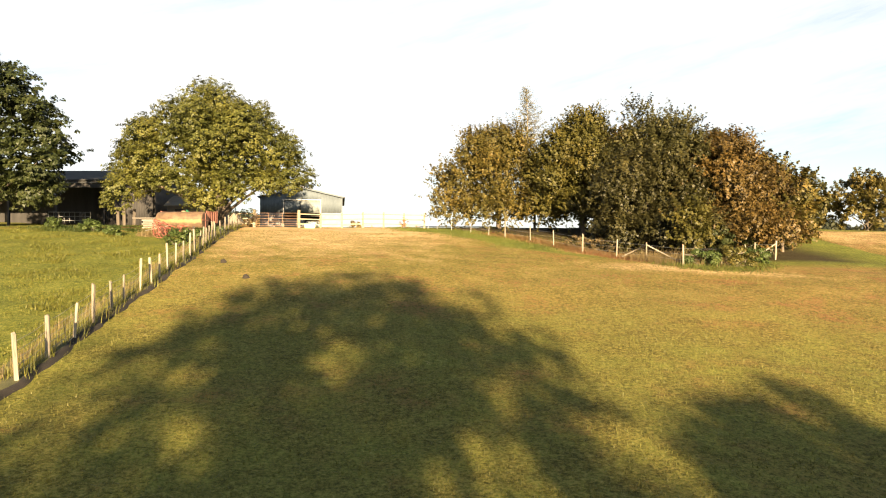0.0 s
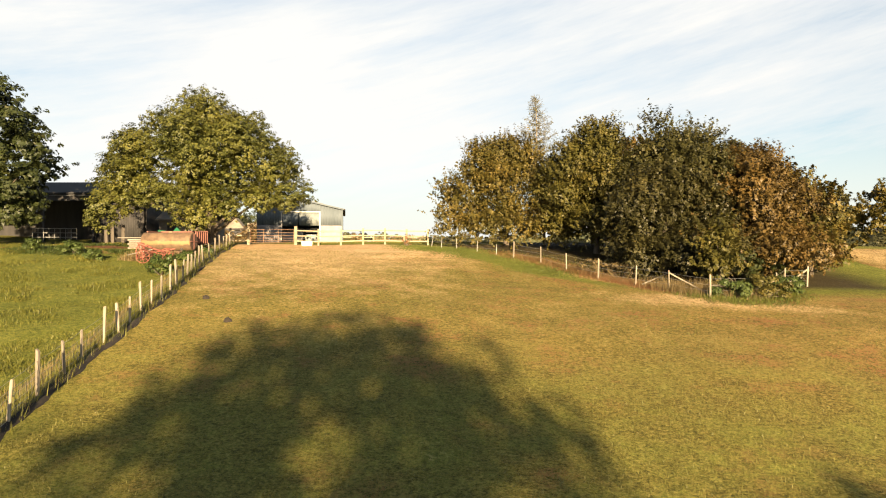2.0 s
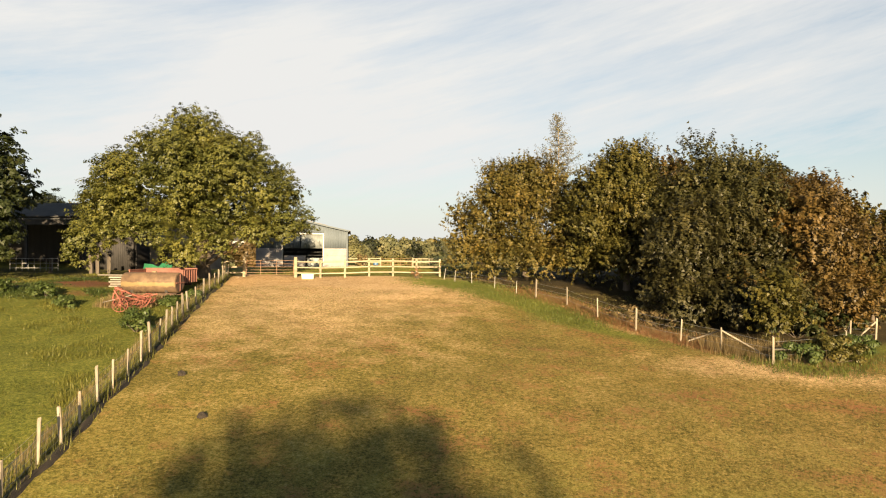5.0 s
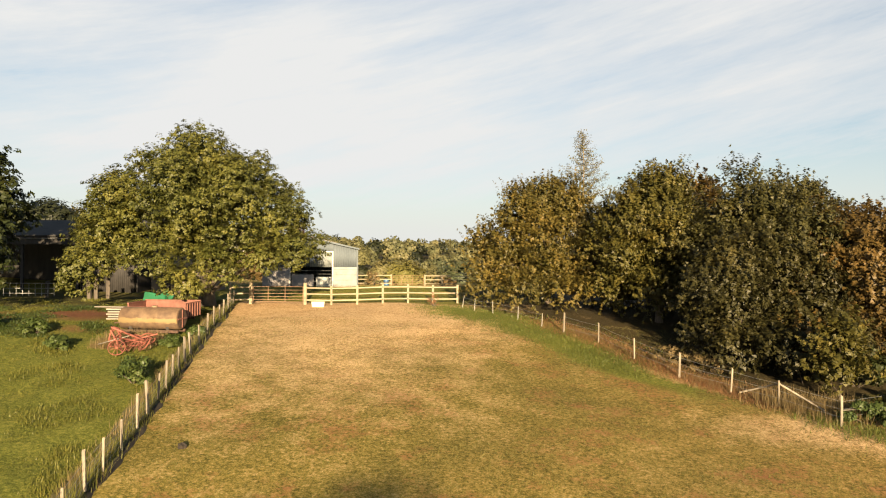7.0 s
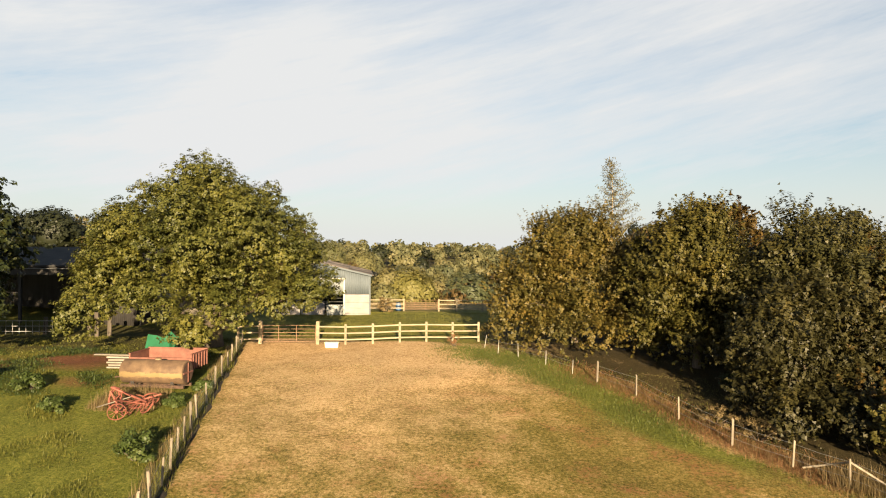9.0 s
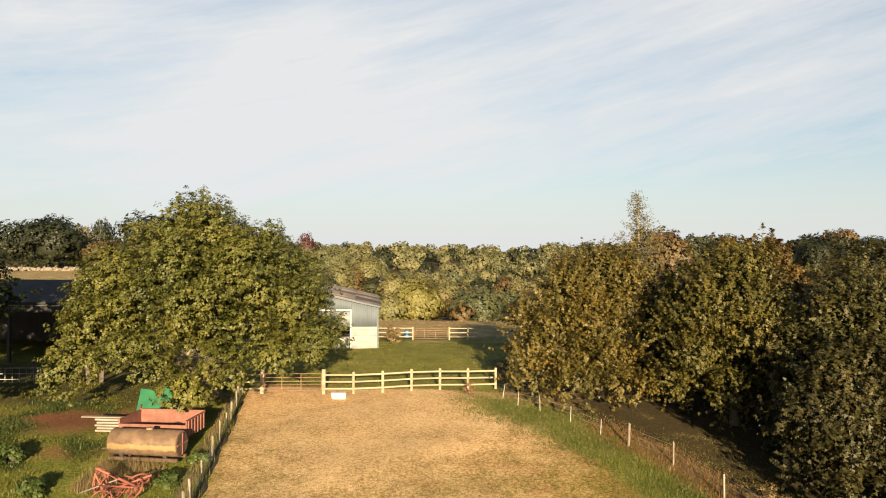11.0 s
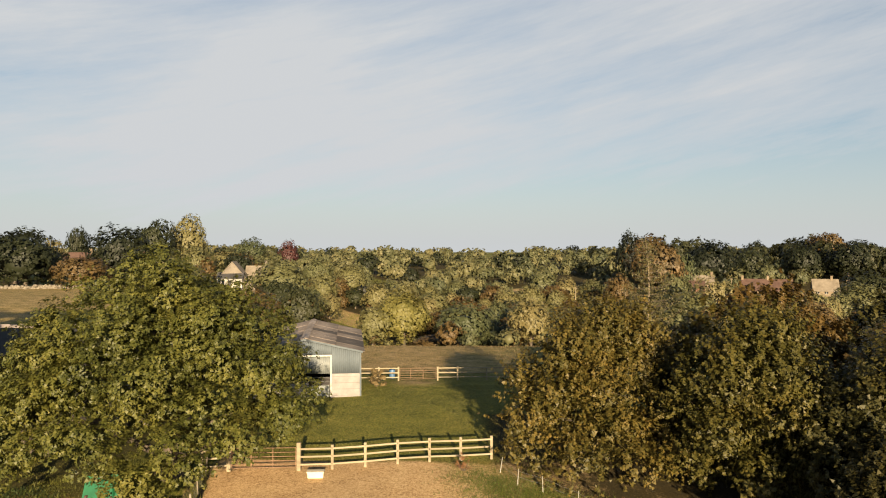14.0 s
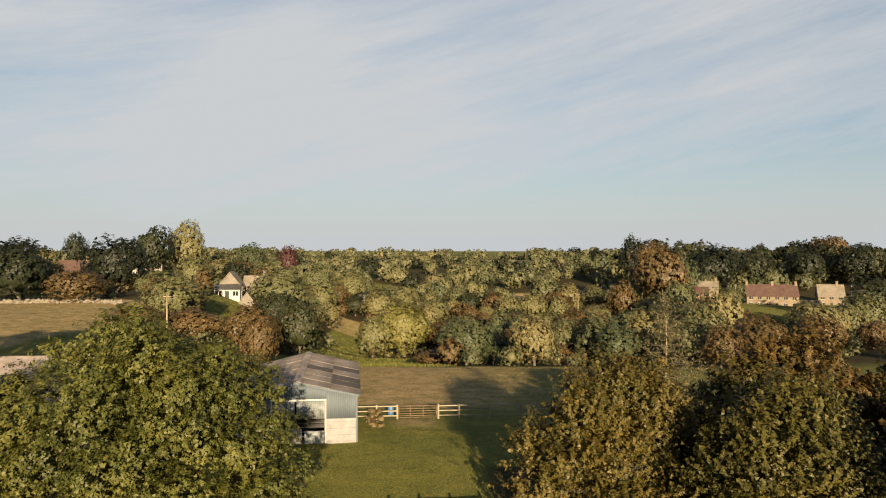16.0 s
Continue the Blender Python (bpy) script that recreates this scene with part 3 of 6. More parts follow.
def leaf_cloud(rng, lobes, clumps, per, leaf, rc, up=0.55, spray=0.0, thin=0.10, face=0.85, tri=False, wide=1.0, gather=1):
    """Tufts of leaves over the outside of the boughs: corner points of thin bent rhombs. spray: length of upward shoots."""
    m = clumps * 4
    area = lobes[:, 3] * lobes[:, 5]
    which = rng.choice(len(lobes), m, p=area / area.sum())
    d = rng.normal(size=(m, 3))
    d[:, 2] = d[:, 2] * 0.95 + 0.25
    d /= np.linalg.norm(d, axis=1)[:, None]
    rad = 1.06 - 0.66 * rng.random(m) ** 1.25
    p = lobes[which, :3] + d * lobes[which, 3:6] * rad[:, None]
    keep = rng.random(m) > thin
    for row in lobes:
        q = (p - row[:3]) / row[3:6]
        keep &= np.einsum("ij,ij->i", q, q) > 0.16
    keep |= rng.random(m) < 0.05
    p, d = p[keep][:clumps], d[keep][:clumps]
    if gather > 1:
        own = rng.integers(0, max(1, len(p) // gather), len(p))
        p, d = p[own] + rng.normal(0, 0.24, p.shape) * (1, 1, 0.8), d[own]
    n = len(p) * per
    size = np.repeat(rng.uniform(0.6, 1.3, len(p)), per)[:, None] * rc
    e = rng.normal(size=(n, 3))
    e /= np.linalg.norm(e, axis=1)[:, None]
    out = np.repeat(d, per, 0)
    if spray:
        ax = d * 0.75 + rng.normal(0, 0.25, d.shape)
        ax[:, 2] += 0.55
        ax /= np.linalg.norm(ax, axis=1)[:, None]
        s = rng.random((n, 1)) ** 0.8
        long = np.repeat(rng.uniform(0.5, 1.5, len(p)), per)[:, None] * spray
        c = np.repeat(p, per, 0) + np.repeat(ax, per, 0) * s * long + e * size * (1.05 - s) * rng.uniform(0.3, 1, (n, 1))
    else:
        e[:, 2] = e[:, 2] * 0.7 + 0.1
        c = np.repeat(p, per, 0) + (e + out * 0.35) * size * rng.uniform(0.55, 1.05, (n, 1))
    nrm = out * face + e * 0.35 + rng.normal(0, 0.30, (n, 3))
    nrm[:, 2] += up
    nrm /= np.linalg.norm(nrm, axis=1)[:, None]
    u = np.cross(nrm, rng.normal(size=(n, 3)))
    u /= np.linalg.norm(u, axis=1)[:, None] + 1e-9
    v = np.cross(nrm, u)
    s = leaf * rng.uniform(0.6, 1.35, (n, 1))
    if tri:
        q = np.stack([c - u * s, c + u * s * 0.7 - v * s * wide, c + u * s * 0.7 + v * s * wide], 1)
        return q.reshape(-1, 3)
    q = np.empty((n, 4, 3))
    q[:, 0], q[:, 2] = c - u * s, c + u * s
    q[:, 1], q[:, 3] = c - v * s * 0.62 + nrm * s * 0.2, c + v * s * 0.62 + nrm * s * 0.2
    return q.reshape(-1, 3)


def ball(level):
    bm = bmesh.new()
    bmesh.ops.create_icosphere(bm, subdivisions=level, radius=1)
    bm.verts.ensure_lookup_table()
    shape = np.array([v.co for v in bm.verts]), np.array([[v.index for v in f.verts] for f in bm.faces])
    bm.free()
    return shape


BALLS = {1: ball(1), 2: ball(2)}


def crown_mesh(name, pts, mat, k=4):
    return quick_mesh(name, pts, np.arange(len(pts)).reshape(-1, k), mat)


def limbs(rng, lobes, height, girth, lean=(0, 0), count=14, fork=0.3):
    """A tapered trunk with limbs to the lobes and twigs off them."""
    bm = bmesh.new()
    trunk = [Vector((lean[0] * s + 0.10 * girth * 6 * math.sin(5 * s) * s, lean[1] * s, height * s - 0.3 * (s == 0))) for s in (0, 0.08, 0.25, 0.45, 0.65, 0.82)]
    tube(bm, trunk, [girth * 1.5, girth * 1.05, girth * 0.85, girth * 0.6, girth * 0.35, girth * 0.12], 9)
    for row in lobes[rng.permutation(len(lobes))[:count]]:
        tip = Vector(row[:3])
        s = min(0.8, max(fork * 0.6, (tip.z / height) * 0.62))
        i = min(int(s * 5), 4)
        a = trunk[i].lerp(trunk[i + 1], s * 5 - i) if i < 5 else trunk[-1]
        mid = a.lerp(tip, 0.5) + Vector((rng.normal(0, 0.25), rng.normal(0, 0.25), 0.35))
        r = girth * 0.34
        tube(bm, [a, mid, tip], [r, r * 0.62, r * 0.2], 6)
        for _ in range(3):
            end = tip + Vector(rng.normal(0, 1, 3)) * float(row[3] * 0.55)
            tube(bm, [mid.lerp(tip, rng.uniform(0.4, 1)), end], [r * 0.22, r * 0.05], 4, False)
    return bm


def tree(name, x, y, height, size, cz, mat, label, clumps, per=34, leaf=0.12, rc=0.55, k=40, girth=0.3, seed=1, top=0.55, bark=None, group="", spray=0.0, floor=None, extra=(), tall=1.0, thin=0.10, roof=None, r0=(0.16, 0.27), gather=2):
    rng = np.random.default_rng(seed)
    lobes = make_lobes(rng, k, size, cz, tall, top, floor, r0, roof)
    if len(extra):
        lobes = np.vstack([lobes, np.array(extra, float)])
    ob = thing(name, pose(x, y, gz(x, y) - 0.05), label, "tree", group)
    part("trunk", limbs(rng, lobes, height, girth), bark or BARK, ob)
    part("crown", crown_mesh("crown", leaf_cloud(rng, lobes, clumps, int(per * 1.2), leaf * 1.12, rc, spray=spray, thin=thin, tri=True, wide=0.75, gather=gather), mat, 3), None, ob)
    return ob


# the great oak by the gate, and its neighbour before the black shed
tree("oak_tree", -18.6, 57.0, 11.0, (8.0, 7.8, 5.4), 6.8, LEAF_OAK, "broad green oak with a dense domed crown beside the gate", 13000, 14, 0.071, 0.21, 84, 0.48, 11, 0.6, floor=1.4,
     roof=lambda x: np.interp(x, [-8.4, -7.2, -5.4, -4.2, -2.6, 0.7, 2.8, 5.5, 7.9], [6.2, 9.2, 9.9, 10.7, 12.4, 12.2, 10.0, 7.9, 5.8]), r0=(0.14, 0.24),
     extra=((6.6, -1.5, 3.9, 1.5, 1.7, 1.2), (7.2, 0.4, 4.2, 1.0, 1.3, 1.0), (-1.7, -0.5, 11.0, 1.3, 1.4, 0.9), (0.2, -1.0, 10.9, 1.2, 1.3, 0.9), (-6.9, -2.0, 4.2, 1.3, 1.8, 1.2), (2.6, -2.5, 8.4, 1.3, 1.6, 1.1),
            (-5.8, -0.5, 8.2, 1.2, 1.5, 1.0), (5.0, -2.0, 6.0, 1.4, 1.7, 1.2), (-3.0, 0.5, 10.0, 1.3, 1.4, 0.9),
            (-5.6, -5.2, 2.9, 1.5, 1.6, 1.0), (-3.4, -6.2, 3.3, 1.3, 1.3, 0.9), (-0.6, -6.6, 3.2, 1.4, 1.3, 0.9), (2.4, -6.2, 3.3, 1.4, 1.4, 0.9), (-4.6, -4.8, 5.2, 1.5, 1.6, 1.1), (0.5, -5.6, 5.6, 1.5, 1.5, 1.1),
            (-6.9, 0.0, 6.8, 1.2, 1.4, 1.1), (-4.2, 0.0, 9.9, 1.2, 1.3, 0.9), (-0.8, 0.0, 11.6, 1.3, 1.3, 0.8), (5.9, -0.5, 6.2, 1.1, 1.3, 1.0), (3.3, 0.0, 9.5, 1.2, 1.3, 0.9), (-7.5, -1.0, 5.0, 1.0, 1.4, 1.0), (0.9, -6.4, 1.9, 1.1, 1.1, 0.8), (4.6, -4.4, 3.4, 1.2, 1.3, 0.9),
            (-1.8, -6.0, 3.9, 1.4, 1.4, 1.0), (3.6, -4.6, 5.0, 1.3, 1.4, 1.0), (-6.2, -3.6, 3.4, 1.2, 1.4, 1.0),
            (-4.6, -1.0, 8.2, 1.5, 1.6, 1.1), (-5.6, -2.5, 6.6, 1.4, 1.6, 1.2), (-3.6, -3.0, 7.6, 1.5, 1.6, 1.2), (-2.4, -4.6, 6.0, 1.5, 1.5, 1.2), (2.2, -4.6, 6.8, 1.4, 1.5, 1.1), (1.0, -7.2, 1.8, 1.3, 1.0, 0.8), (3.2, -6.2, 2.5, 1.2, 1.1, 0.9), (5.2, -4.6, 3.3, 1.2, 1.2, 0.9), (6.6, -2.2, 3.6, 1.1, 1.4, 1.0), (-6.0, -5.6, 1.9, 1.2, 1.0, 0.8)))
tree("oak_tree", -34.9, 52.0, 12.3, (8.0, 7.0, 7.0), 7.2, LEAF_DARK, "dark green oak with a heavy crown by the shed", 4600, 12, 0.12, 0.26, 80, 0.45, 12, 0.55, floor=1.2, r0=(0.15, 0.26))

# the clump of mixed trees behind the wire fence
CLUMP = "trees of the clump"
tree("laurel_tree", 13.9, 47.0, 6.0, (4.5, 3.4, 3.6), 3.6, LEAF_LAUREL, "dark green low-branched tree in front of the clump", 4400, 13, 0.082, 0.22, 42, 0.2, 30, 0.7, group=CLUMP, tall=1.2, spray=0.7, floor=0.2, extra=((-2.4, -3.4, 1.0, 1.3, 1.1, 0.9), (0.2, -3.9, 1.0, 1.5, 1.1, 0.9), (2.6, -3.4, 1.0, 1.4, 1.1, 0.9)))
tree("hornbeam_tree", 4.9, 60.5, 8.0, (5.3, 5.0, 4.8), 4.7, LEAF_YELLOW, "yellowing hornbeam with low branches at the end of the clump", 6000, 13, 0.082, 0.25, 52, 0.2, 21, 0.45, group=CLUMP, floor=0.5, spray=0.75, tall=1.25,
     extra=((-4.6, -2.5, 1.3, 1.2, 1.4, 1.0), (-2.4, -4.4, 1.2, 1.5, 1.2, 0.9), (0.4, -4.8, 1.2, 1.6, 1.2, 1.0), (3.0, -4.4, 1.3, 1.6, 1.3, 1.0), (-1.0, -2.6, 1.9, 1.6, 1.4, 1.2), (2.0, -2.6, 2.0, 1.6, 1.4, 1.2), (-4.5, -1.5, 2.6, 1.3, 1.6, 1.6), (-5.0, -0.8, 4.3, 0.9, 1.0, 1.2), (-2.6, -2.4, 6.6, 1.2, 1.3, 1.3), (1.4, -1.0, 7.6, 1.3, 1.3, 1.2)))
tree("hornbeam_tree", 11.2, 54.8, 8.7, (4.6, 4.6, 5.2), 5.1, LEAF_GREEN, "green upright hornbeam crowded between its neighbours", 6000, 13, 0.082, 0.25, 52, 0.2, 22, 0.45, group=CLUMP, floor=0.5, spray=0.75, tall=1.25)
tree("alder_tree", 15.8, 50.5, 9.2, (4.8, 5.0, 4.8), 5.0, LEAF_GREY, "tall dark grey-green alder in the middle of the clump", 6000, 13, 0.082, 0.25, 54, 0.22, 23, 0.5, group=CLUMP, floor=0.9, spray=0.9, tall=1.25,
     extra=((-1.7, -1.5, 8.7, 1.0, 1.0, 1.1), (1.7, 0, 8.6, 1.0, 1.0, 1.0)))
tree("beech_tree", 19.8, 48.3, 7.4, (4.4, 4.5, 4.1), 4.2, LEAF_BROWN, "copper brown beech turning with the autumn", 6000, 13, 0.082, 0.25, 52, 0.2, 24, 0.5, group=CLUMP, spray=0.7, tall=1.2, floor=0.2, extra=((-2.6, -4.0, 1.2, 1.4, 1.2, 1.0), (-0.2, -4.6, 1.2, 1.5, 1.2, 1.0), (2.2, -4.0, 1.2, 1.4, 1.2, 1.0), (-4.2, -3.0, 1.3, 1.3, 1.2, 1.0)))
tree("beech_tree", 17.0, 66.0, 9.6, (4.6, 4.6, 4.6), 5.6, LEAF_BROWN, "tall brown beech at the back of the clump", 1100, 24, 0.12, 0.4, 40, 0.2, 34, 0.7, group=CLUMP, floor=1.0, spray=0.7, tall=1.25)
tree("alder_tree", 25.0, 65.5, 9.2, (4.8, 4.6, 4.3), 5.2, LEAF_GREY, "dark grey-green alder at the back of the clump", 1000, 24, 0.12, 0.4, 40, 0.2, 35, 0.7, group=CLUMP, floor=1.0, spray=0.7, tall=1.25)
tree("hazel_tree", 23.8, 48.2, 4.0, (2.3, 2.3, 2.0), 2.2, LEAF_YELLOW, "small yellow-green hazel at the end of the clump", 700, 24, 0.10, 0.36, 22, 0.1, 25, 0.7, group=CLUMP, spray=0.8, tall=1.2)
tree("hazel_tree", 14.8, 40.6, 3.0, (1.0, 1.0, 1.6), 1.9, LEAF_GREEN, "slender yellow-green hazel sapling at the fence corner", 260, 22, 0.085, 0.26, 14, 0.05, 26, 0.7, group=CLUMP, spray=0.6, tall=1.3)
tree("hornbeam_tree", 12.5, 62.0, 8.0, (4.8, 4.8, 4.4), 4.5, LEAF_YELLOW, "yellowing hornbeam in the second row of the clump", 900, 22, 0.14, 0.45, 36, 0.2, 27, 0.65, group=CLUMP, floor=1.3, spray=0.75, tall=1.25)
tree("beech_tree", 20.5, 58.0, 7.2, (4.8, 4.8, 4.0), 4.2, LEAF_BROWN, "brown beech in the second row of the clump", 900, 22, 0.14, 0.45, 36, 0.2, 28, 0.65, group=CLUMP, spray=0.75, tall=1.25)
tree("alder_tree", 27.0, 57.5, 5.6, (4.2, 4.2, 3.1), 3.3, LEAF_YELLOW, "yellow-green alder behind the clump", 800, 22, 0.14, 0.45, 34, 0.2, 29, 0.65, group=CLUMP, spray=0.9, tall=1.2)
for i, (x, y, h, mat) in enumerate(((38, 74, 7.0, LEAF_GREY), (45, 73, 7.4, LEAF_YELLOW), (52.5, 74, 6.4, LEAF_GREY), (59, 77, 6.0, LEAF_YELLOW), (32, 69, 6.0, LEAF_GREEN))):
    tree("field_maple", x, y, h * 0.9, (4.2, 3.8, h * 0.45), h * 0.48, mat, "rounded hedgerow maple beyond the clump", 430, 20, 0.16, 0.5, 26, 0.18, 40 + i, 0.65, group="hedgerow maples", spray=0.7)
tree("lime_tree", -53.0, 73.0, 12.0, (7.5, 6.0, 6.6), 7.4, LEAF_DARK, "dark lime tree at the end of the shed", 500, 22, 0.22, 0.7, 40, 0.4, 33, 0.7)
# the two trees behind the start, whose shade lies over the pasture
tree("ash_tree", 3.9, -25.0, 17.0, (6.6, 5.0, 6.7), 12.8, LEAF_OAK, "tall broad ash standing at the foot of the pasture", 1150, 13, 0.18, 0.55, 90, 0.4, 51, 0.95, group="trees at the foot of the pasture", thin=0.2, r0=(0.13, 0.22), gather=1,
     extra=((-0.4, 0, 11.6, 1.9, 1.8, 1.7), (1.6, 0, 9.8, 1.7, 1.6, 1.5), (-2.2, 0, 9.6, 1.7, 1.6, 1.5), (0.6, 0, 13.6, 1.5, 1.5, 1.3), (-2.4, 0, 13.0, 1.4, 1.4, 1.2), (2.8, 0, 12.0, 1.5, 1.5, 1.3), (-5.4, 0, 14.8, 1.3, 1.3, 1.3), (-6.4, 0, 12.2, 1.3, 1.3, 1.3), (-5.0, 0, 10.6, 1.3, 1.3, 1.2), (5.4, 0, 14.2, 1.5, 1.4, 1.4), (6.6, 0, 11.6, 1.6, 1.5, 1.5), (3.8, 0, 16.6, 1.5, 1.4, 1.2), (-0.4, 0, 17.8, 1.6, 1.5, 1.1), (1.8, 0, 17.6, 1.6, 1.5, 1.1)))
tree("ash_tree", 12.7, -24.0, 13.6, (3.5, 3.6, 5.2), 9.4, LEAF_OAK, "smaller ash standing at the foot of the pasture", 620, 26, 0.20, 0.64, 30, 0.3, 52, 0.85, group="trees at the foot of the pasture", thin=0.15)


def larch(x, y, height, seed):
    rng = np.random.default_rng(seed)
    ob = thing("larch_tree", pose(x, y, gz(x, y) - 0.05), "thin half-bare larch leaning above the clump", "tree", "trees of the clump")
    bm = bmesh.new()
    axis_pts = [Vector((-0.9 * s + 0.15 * math.sin(9 * s), 0.2 * s, height * s)) for s in np.linspace(0, 1, 9)]
    tube(bm, axis_pts, [0.11 * (1 - s) + 0.010 for s in np.linspace(0, 1, 9)], 7)
    twigs = bmesh.new()
    pts = []
    for i in range(120):
        s = 0.22 + 0.76 * (i + rng.random()) / 120
        j = min(int(s * 8), 7)
        a0 = axis_pts[j].lerp(axis_pts[j + 1], s * 8 - j)
        an = i * 2.4 + rng.uniform(-0.4, 0.4)
        ln = ((1 - s) * 5.4 + 0.18) * rng.uniform(0.55, 1.1)
        b0 = a0 + Vector((math.cos(an) * ln, math.sin(an) * ln, ln * 0.30))
        mid = a0.lerp(b0, 0.55) - Vector((0, 0, 0.12 * ln))
        tube(twigs, [a0, mid, b0], [0.024, 0.015, 0.005], 4, False)
        for w in np.linspace(0.15, 1, int(9 * ln) + 3):
            c0 = np.array(a0.lerp(mid, w / 0.55) if w < 0.55 else mid.lerp(b0, (w - 0.55) / 0.45))
            pts.append(c0 + rng.normal(0, 0.07, 3))
            if rng.random() < 0.30:
                t0 = Vector(c0)
                t1 = t0 + Vector((rng.normal(0, 0.22), rng.normal(0, 0.22), rng.uniform(-0.1, 0.25)))
                tube(twigs, [t0, t1], [0.007, 0.003], 3, False)
                pts.append(np.array(t1))
    part("trunk", bm, BARK_PALE, ob, "pale slim trunk")
    part("limb", twigs, BARK, ob, "whorls of thin dark twigs")
    c = np.repeat(np.array(pts), 3, 0) + rng.normal(0, 0.08, (len(pts) * 3, 3))
    n = len(c)
    u = rng.normal(size=(n, 3))
    u /= np.linalg.norm(u, axis=1)[:, None]
    v = np.cross(u, rng.normal(size=(n, 3)))
    v /= np.linalg.norm(v, axis=1)[:, None]
    q = np.empty((n, 4, 3))
    q[:, 0], q[:, 2], q[:, 1], q[:, 3] = c - u * 0.085, c + u * 0.085, c - v * 0.024, c + v * 0.024
    part("crown", crown_mesh("crown", q.reshape(-1, 3), LEAF_LARCH), None, ob, "sparse feathery needles")
    return ob


larch(8.1, 60.8, 12.8, 61)


# ---- fences, gates ----
def post_mesh(h, w, seed, rounded=False):
    rng = np.random.default_rng(seed)
    bm = bmesh.new()
    if rounded:
        tube(bm, [(0, 0, -0.3), (0.008, 0, h * 0.5), (rng.normal(0, 0.012), 0, h - 0.03), (rng.normal(0, 0.012), 0, h)], [w, w * 0.97, w * 0.92, w * 0.7], 8)
    else:
        box(bm, -w, -w, -0.3, w, w, h, None, 0.012)
        for v in bm.verts:
            if v.co.z > h * 0.5:
                v.co.x += 0.012 * math.sin(seed)
                v.co.z += 0.03 * (v.co.y / w) + rng.normal(0, 0.004)
    me = bpy.data.meshes.new("post")
    bm.to_mesh(me)
    bm.free()
    me.materials.append(POST_OLD)
    return me


def wires(fence, line, heights, radius=0.007):
    for h in heights:
        pts = []
        for (x0, y0), (x1, y1) in zip(line, line[1:]):
            for s in (0, 0.5):
                x, y = x0 + (x1 - x0) * s, y0 + (y1 - y0) * s
                pts.append((x, y, gz(x, y) + h - 0.03 * (s > 0)))
        pts.append((*line[-1], gz(*line[-1]) + h))
        part("wire", tubed(pts, radius, 4), WIRE, fence)


rng = np.random.default_rng(5)
post_kinds = [post_mesh(1.18, 0.043, 3), post_mesh(1.10, 0.036, 4), post_mesh(1.24, 0.052, 5, True), post_mesh(1.08, 0.042, 6, True)]
fence_left = thing("wire_fence", pose(0, 0, 0), "old netting fence with pale weathered posts leaning along the pasture", "fence", "wire fences")
for i, (x, y) in enumerate(FENCE_L):
    big = i in (1, 7, 13, 19)
    part("post", post_kinds[2 if big else (0, 1, 3)[i % 3]], None, fence_left,
         m=pose(x, y, gz(x, y), rng.normal(0, 2.2), rng.normal(0, 2.2), rng.uniform(0, 90)) @ Matrix.Diagonal((1.15 if big else 1, 1.15 if big else 1, rng.uniform(0.92, 1.08), 1)))
wires(fence_left, FENCE_L, (0.12, 0.28, 0.44, 0.60, 0.76, 0.98), 0.005)
# the netting's upright strands
bm = bmesh.new()
for (x0, y0), (x1, y1) in zip(FENCE_L, FENCE_L[1:]):
    n = max(2, int(math.hypot(x1 - x0, y1 - y0) / 0.3))
    for s in np.linspace(0, 1, n, endpoint=False):
        x, y = x0 + (x1 - x0) * s, y0 + (y1 - y0) * s
        tube(bm, [(x, y, gz(x, y) + 0.02), (x, y, gz(x, y) + 0.76)], 0.0035, 3, False)
tagged(part("netting", bm, WIRE, fence_left), kind="stuff")

# the low bank on which the netting fence stands
ys = np.arange(10, 57.4, 0.35)
xs = fence_x(ys) + 0.05 * np.sin(ys * 2.3) + 0.03 * np.sin(ys * 5.1)
prof = [(-1.0, -0.02), (-0.5, 0.07), (-0.1, 0.13), (0.06, 0.13), (0.15, 0.06), (0.25, -0.05)]
vs = [(x + dx, y, gz(x + dx, y) + dz * min(1.0, (y - 9.5) / 4) - 0.06 * max(0.0, 1 - (y - 10) / 2) + 0.025 * math.sin(y * 3.7 + 9 * dx) * (dz > 0.05)) for x, y in zip(xs, ys) for dx, dz in prof]
n = len(prof)
fs = [(i * n + k, i * n + k + 1, (i + 1) * n + k + 1, (i + 1) * n + k) for i in range(len(ys) - 1) for k in range(n - 1)]
bank = quick_mesh("fence_bank", vs, fs, BANK)
bank.materials.append(EARTH)
bank.polygons.foreach_set("material_index", [int(i % (n - 1) >= 3) for i in range(len(fs))])
tagged(new("fence_bank", bank), "low grassy bank under the netting fence", "bank", kind="structure")

fence_right = thing("wire_fence", pose(0, 0, 0), "wire fence with slim pale posts round the clump of trees", "fence", "wire fences")
CORNER = [(11.7, 39.5), (13.0, 37.2), (17.4, 39.6), (19.3, 42.6), (20.7, 42.8)]
for i, (x, y) in enumerate(FENCE_R[2:] + CORNER[1:] + [(20.5, 45.2), (20.9, 47.2), (17.9, 44.6)]):
    part("post", post_kinds[(0, 1, 3)[i % 3]], None, fence_right, m=pose(x, y, gz(x, y), rng.normal(0, 1.5), rng.normal(0, 1.5), rng.uniform(0, 90)))
x, y = FENCE_R[-1]
for dx, dy in ((-1.0, 1.5), (1.5, -1.4)):
    part("brace", tubed([(x, y, gz(x, y) + 0.95), (x + dx, y + dy, gz(x + dx, y + dy) + 0.1)], 0.04, 6), POST_OLD, fence_right)
